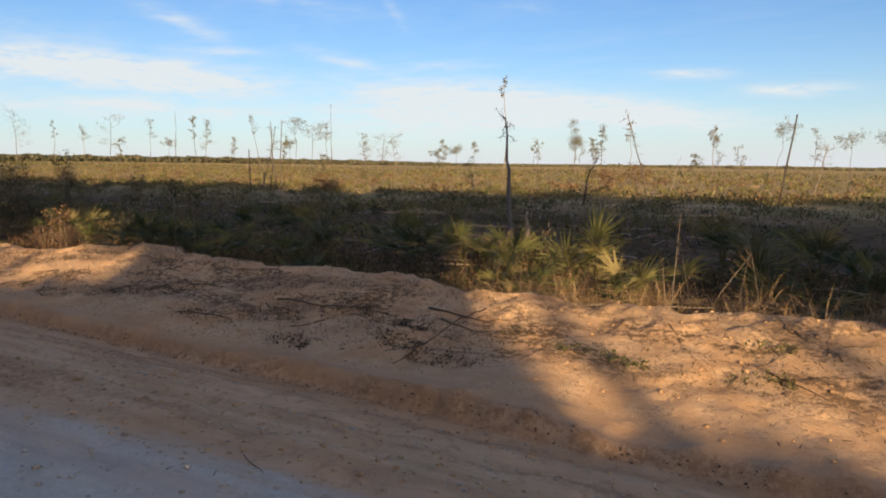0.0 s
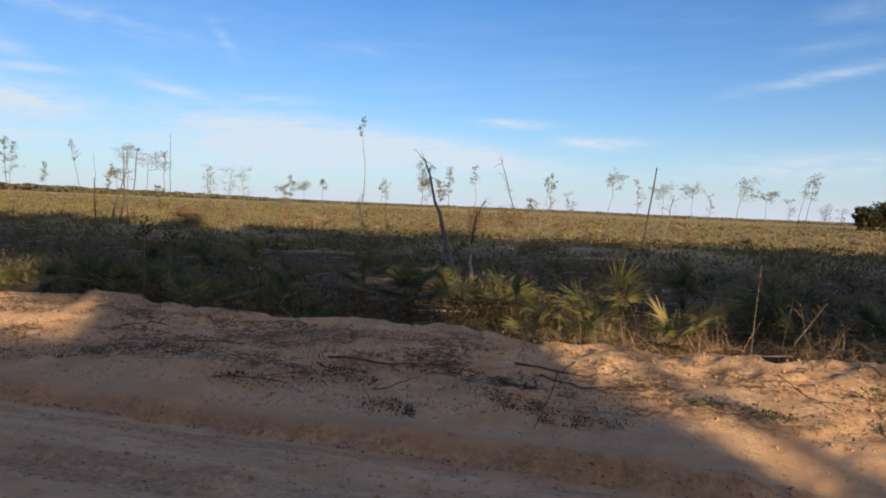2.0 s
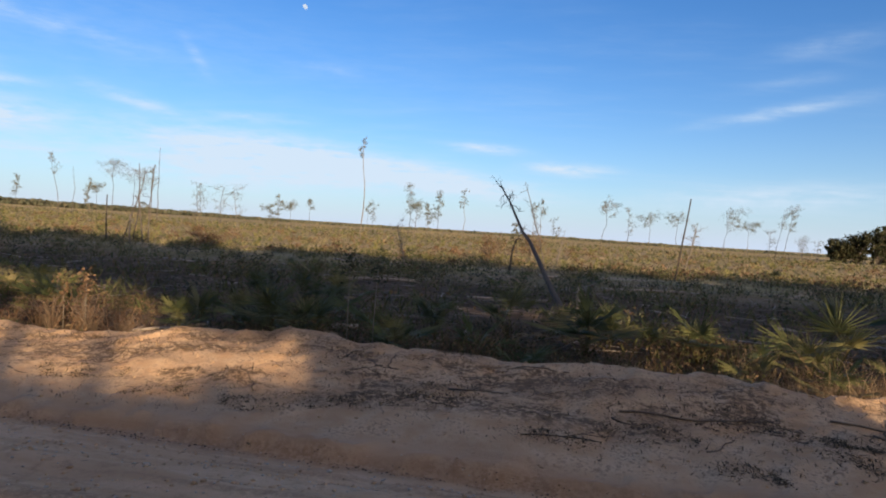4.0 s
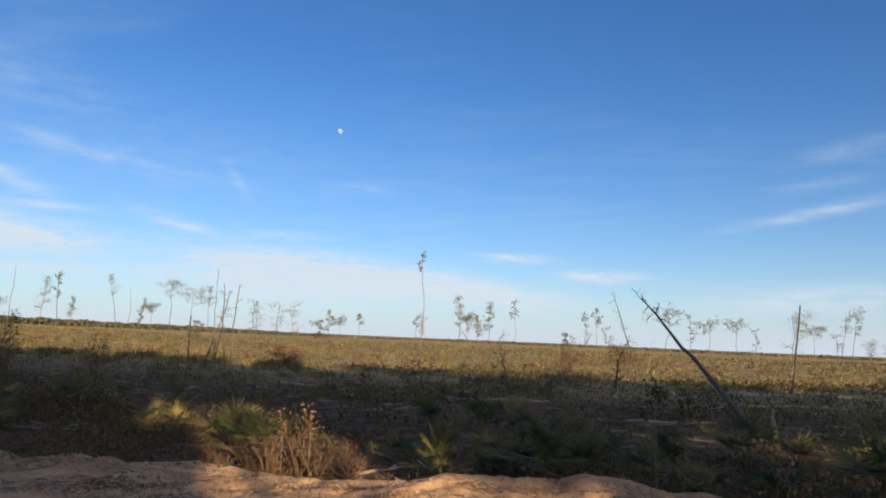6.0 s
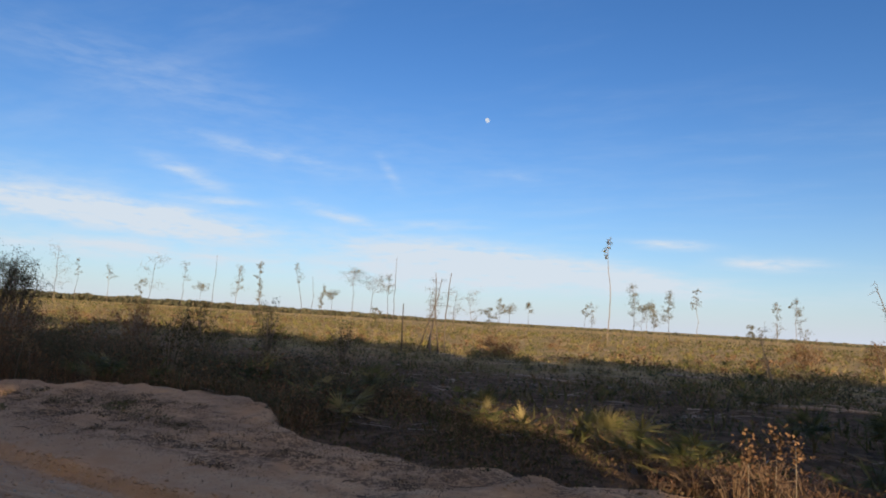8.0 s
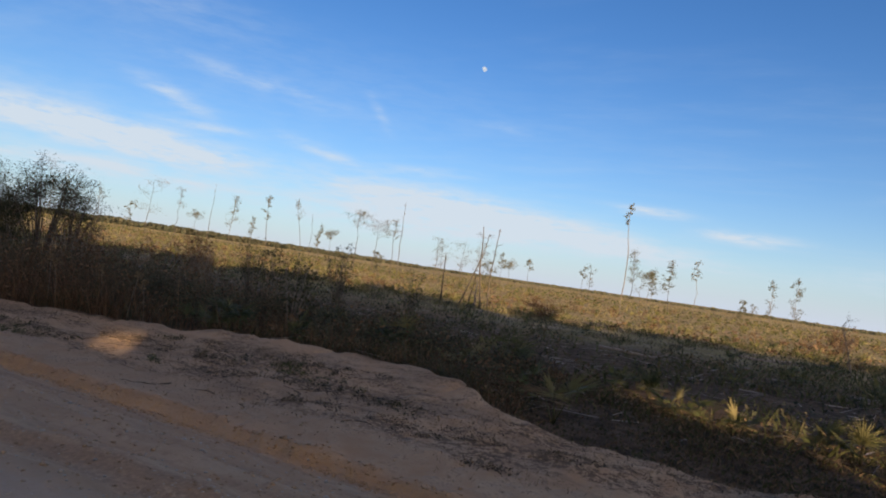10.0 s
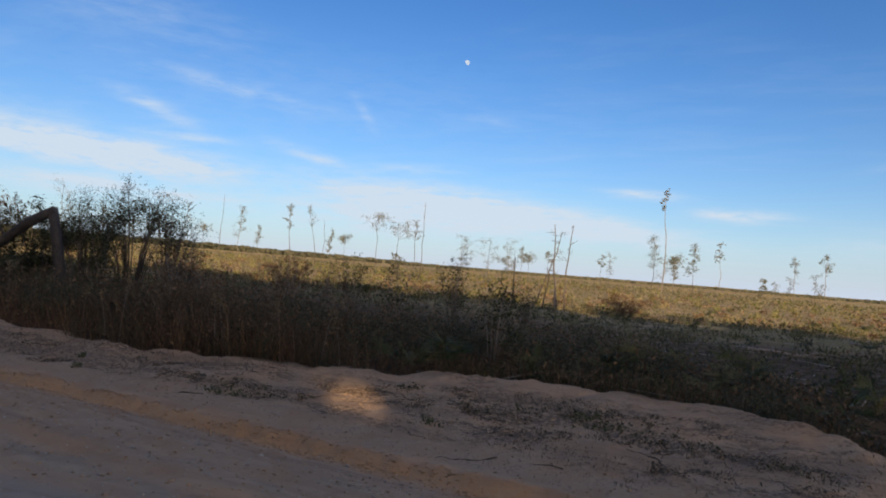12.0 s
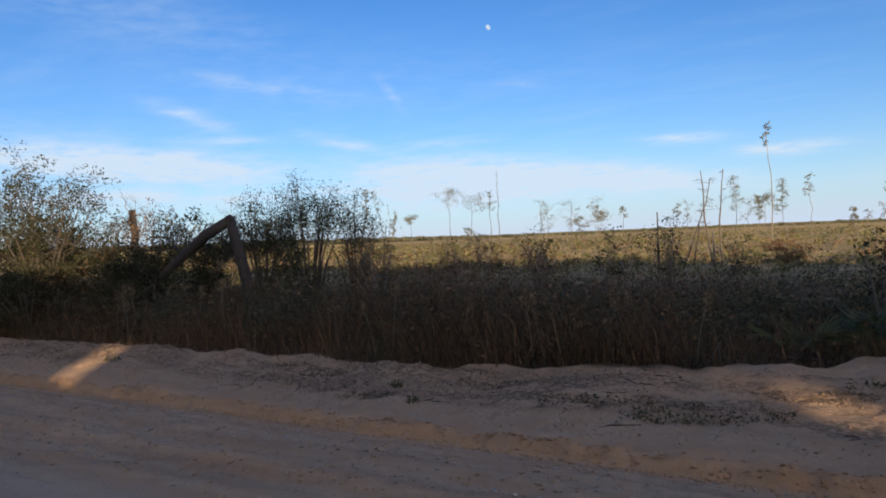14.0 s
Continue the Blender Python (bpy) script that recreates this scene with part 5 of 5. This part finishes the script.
fallen([(-20.8, 22.5), (-17.2, 22.0)], 0.06, 0.04, "grey fallen branch on the cut-over ground", M_PALE, "log", 2)
fallen([(-25.5, 18.0), (-23.9, 17.4)], 0.05, 0.03, "grey fallen branch on the cut-over ground", M_PALE, "log", 2)
fallen([(-4.0, 24.0), (-1.0, 24.6)], 0.06, 0.04, "grey fallen branch on the cut-over ground", M_PALE, "log", 2)
fallen([(-16.5, 30.0), (-12.5, 29.6)], 0.07, 0.05, "pale fallen log at the edge of shade", M_PALE, "log", 1)


def stalk(x, y, top, label, lean=0.0, head=0.05, mat=M_REED):
    """One tall weed stalk with a ragged seed head."""
    z = at(x, y)
    ob = thing("weed_stalk", x, y, z - 0.02, label, "weed", "tall weed stalks")
    line = np.array([(0, 0, 0), (lean * 0.4, 0, (top - z) * 0.5), (lean, 0, top - z)])
    part("stem", tube(line, [0.008, 0.006, 0.004] if head else [0.0055, 0.004, 0.0025], 5), M_BARK, ob)
    if not head:
        for f in (0.55, 0.7, 0.8, 0.88, 0.95):
            a = line[-1] * f
            part("twig", limb(a, a + rng.normal(size=3) * [0.07, 0.05, 0.02] + [0, 0, 0.09], 0.003, 0.0015, 0.05, 3, 3), M_REED, ob)
        return
    c = line[-1] + rng.normal(size=(90, 3)) * [head, head, head * 1.8] - [0, 0, head]
    part("seed_head", leaves(c, rng.uniform(0.015, 0.04, 90), 1.8), mat, ob, "", "stuff")


stalk(-8.45, 7.2, 1.62, "tall weed stalk with a dark seed head", 0.0, 0.05, M_SHRUB)
stalk(-8.15, 7.3, 1.5, "tall weed stalk with a dark seed head", 0.03, 0.05, M_SHRUB)
stalk(-0.97, 6.9, 1.5, "tall thin bare weed stalk at the bank", 0.05, 0.0)
stalk(-0.7, 6.95, 1.15, "leaning dry weed stalk at the bank", 0.45, 0.0)
stalk(-12.75, 8.1, 0.95, "rust-brown weed with a plumed head", 0.0, 0.06)
stalk(-12.95, 8.3, 0.98, "rust-brown weed with a plumed head", 0.04, 0.06)
stalk(-13.2, 8.2, 0.9, "rust-brown weed with a plumed head", 0.0, 0.06)
for k in range(9):
    stalk(float(rng.uniform(-1.6, 0.3)), float(rng.uniform(7.5, 8.4)), rng.uniform(0.85, 1.2), "brown dry weed stalk with thin bare twigs", rng.uniform(-0.15, 0.15), 0.0)
for k in range(14):
    sx = float(rng.uniform(-40, -27))
    stalk(sx, float(foot(sx)) + rng.uniform(2.7, 3.3), rng.uniform(1.1, 1.55), "tall tan reed stalk at the front of the brush", rng.uniform(-0.25, 0.25), 0.035, M_PALM_DRY)
stalk(-32.45, 8.9, 1.15, "pale leaning bare stalk at the front of the brush", -0.22, 0.02, M_PALM_DRY)

# crumbs of earth, roots and dry bits over the bank
x, y, z = scatter(90000, -46, 6, 0.5, 2.7)
thick = (0.7 * patchy(x * 0.45, y * 1.3, 0.8, 201) + 0.3 * patchy(x, y, 0.16, 203)) * np.interp(y - foot(x), [0.5, 1.1, 2.2, 2.7], [0.45, 1.0, 1.0, 0.8])
keep = rng.uniform(size=len(x)) < np.clip((thick - 0.36) * 1.5, 0.02, 1)
x, y, z = x[keep], y[keep], z[keep]
stuff("bank_litter", blades(np.stack([x, y, z + 0.003], 1), np.stack([rng.normal(size=len(x)), rng.normal(size=len(x)) * 0.8, np.abs(rng.normal(size=len(x))) * 0.55], 1),
      rng.uniform(0.015, 0.075, len(x)), rng.uniform(0.003, 0.011, len(x)), rng.uniform(0, 0.4, len(x))), M_MAT, "dead grass, roots and leaf bits on the sand", "litter")

n = 26000
x, y, z = scatter(n, -46, 6, 0.3, 2.5)
keep = rng.uniform(size=n) < patchy(x * 0.6, y, 0.35, 207) ** 2.5
x, y, z, n = x[keep], y[keep], z[keep], int(keep.sum())
stuff("bank_sprouts", blades(np.stack([x, y, z - 0.002], 1), upright(n, 0.6), rng.uniform(0.012, 0.055, n), rng.uniform(0.003, 0.009, n), rng.uniform(0, 0.6, n)), M_MAT, "short dead sprouts sticking out of the sand", "litter")
# thin roots that wind over the bank
pieces = []
for k in range(120):
    rx = float(rng.uniform(-44, 3))
    rv = float(rng.uniform(0.75, 2.3))
    turn = rng.normal() * 0.5 + (np.pi if rng.uniform() < 0.5 else 0)
    m = int(rng.integers(5, 11))
    bends = turn + np.cumsum(rng.normal(size=m) * 0.45)
    step = rng.uniform(0.035, 0.09)
    px = rx + np.cumsum(np.cos(bends)) * step
    py = float(foot(rx)) + rv + np.cumsum(np.sin(bends)) * step * 0.8
    pieces.append(tube(np.column_stack([px, py, height(px, py) + rng.uniform(-0.004, 0.012, m)]), np.linspace(rng.uniform(0.005, 0.012), 0.002, m), 4))
stuff("root_strands", joined(pieces), M_ROOT, "thin dark roots winding over the sand bank", "roots")


def pebbles(n, x0, x1, v0, v1, lo, hi):
    """Little angular stones resting on the ground."""
    x, y, z = scatter(n, x0, x1, v0, v1)
    r = rng.uniform(lo, hi, n) * rng.uniform(0.5, 1, n)
    o = np.array([(1, 0, 0), (-0.5, 0.85, 0), (-0.5, -0.85, 0), (0.3, 0.5, 0.75), (0.2, -0.6, 0.6), (-0.7, 0, 0.55), (0, 0, -0.4)])
    t = np.array([(0, 1, 3), (0, 3, 4), (3, 5, 4), (1, 5, 3), (2, 4, 5), (2, 0, 4), (1, 2, 5), (0, 6, 1), (1, 6, 2), (2, 6, 0)])
    a = rng.uniform(0, 2 * np.pi, n)
    c, s = np.cos(a)[:, None], np.sin(a)[:, None]
    px = (o[:, 0] * c - o[:, 1] * s) * r[:, None]
    py = (o[:, 0] * s + o[:, 1] * c) * r[:, None]
    pz = o[None, :, 2] * r[:, None] * 0.8
    v = np.stack([x[:, None] + px, y[:, None] + py, z[:, None] + pz + r[:, None] * 0.1], -1).reshape(-1, 3)
    return v, (np.arange(n)[:, None, None] * 7 + t).reshape(-1, 3)


stuff("road_pebbles", pebbles(700, -46, 5, -2.8, 0.0, 0.012, 0.034), M_STONE, "larger pale stones on the sandy road", "pebbles")
stuff("road_pebbles", pebbles(9000, -46, 5, -3.6, 0.1, 0.004, 0.018), M_STONE, "small pale pebbles on the sandy road", "pebbles")
x, y, z = scatter(1300, -46, 5, -2.4, 0.05)
stuff("road_litter", blades(np.stack([x, y, z + 0.004], 1), np.stack([rng.normal(size=1300), rng.normal(size=1300) * 0.6, np.abs(rng.normal(size=1300)) * 0.15], 1),
      rng.uniform(0.01, 0.045, 1300), rng.uniform(0.003, 0.010, 1300), 0.1), M_MAT, "bits of bark and dry leaf on the road", "litter")
stuff("crest_clods", pebbles(1100, -46, 5, 1.7, 2.4, 0.01, 0.035), M_GROUND, "lumps of sand along the crest of the bank", "clods")
stuff("foot_clods", pebbles(900, -14, 5, -0.07, 0.05, 0.006, 0.018), M_ROOT, "dark crumbs of earth along the foot of the cut", "clods")
stuff("scarp_clods", pebbles(4200, -46, -12, -0.12, 0.16, 0.008, 0.035), M_GROUND, "crumbled lumps of orange earth along the cut", "clods")
stuff("road_clods", pebbles(11000, -46, 5, -2.9, -0.05, 0.006, 0.03), M_GROUND, "small lumps of tan sand on the road", "clods")
stuff("sand_clods", pebbles(2600, -46, 5, 0.0, 2.7, 0.008, 0.03), M_GROUND, "crumbled clods of orange sand on the bank", "clods")

# ---- the moon, pale in the daytime sky ----
M_MOON, n_, p_ = material("pale_moon")
spots = n_.noise(n_.add("ShaderNodeTexCoord").outputs["Object"], 0.12, 4.0, 0.6)
shade = n_.mix(n_.smooth(spots, 0.40, 0.62), (0.93, 0.95, 0.97, 1), (0.55, 0.68, 0.86, 1))
glow = n_.add("ShaderNodeEmission", Color=shade, Strength=0.56)
n_.put(M_MOON.node_tree.nodes["Material Output"].inputs[0], glow.outputs[0])
yaw, up, far = radians(22.37), radians(17.83), 3000.0
eye = Vector((-13, 0, 2))
centre = eye + far * Vector((-math.sin(yaw) * math.cos(up), math.cos(yaw) * math.cos(up), math.sin(up)))
bm = bmesh.new()
ring = []
for k in range(36):
    a = 2 * math.pi * k / 36
    r = 11.5
    ex, ey = r * math.cos(a), r * math.sin(a)
    if math.cos(a - radians(-35)) > 0:      # the unlit limb
        u = ex * math.cos(radians(-35)) + ey * math.sin(radians(-35))
        ex, ey = ex - 0.38 * u * math.cos(radians(-35)), ey - 0.38 * u * math.sin(radians(-35))
    ring.append(bm.verts.new((ex, ey, 0)))
bm.faces.new(ring)
me = bpy.data.meshes.new("moon")
bm.to_mesh(me)
bm.free()
me.materials.append(M_MOON)
moon = new("moon", me)
moon.matrix_world = look(tuple(centre), tuple(eye))
tagged(moon, "pale gibbous moon in the blue daytime sky", "moon", kind="structure")
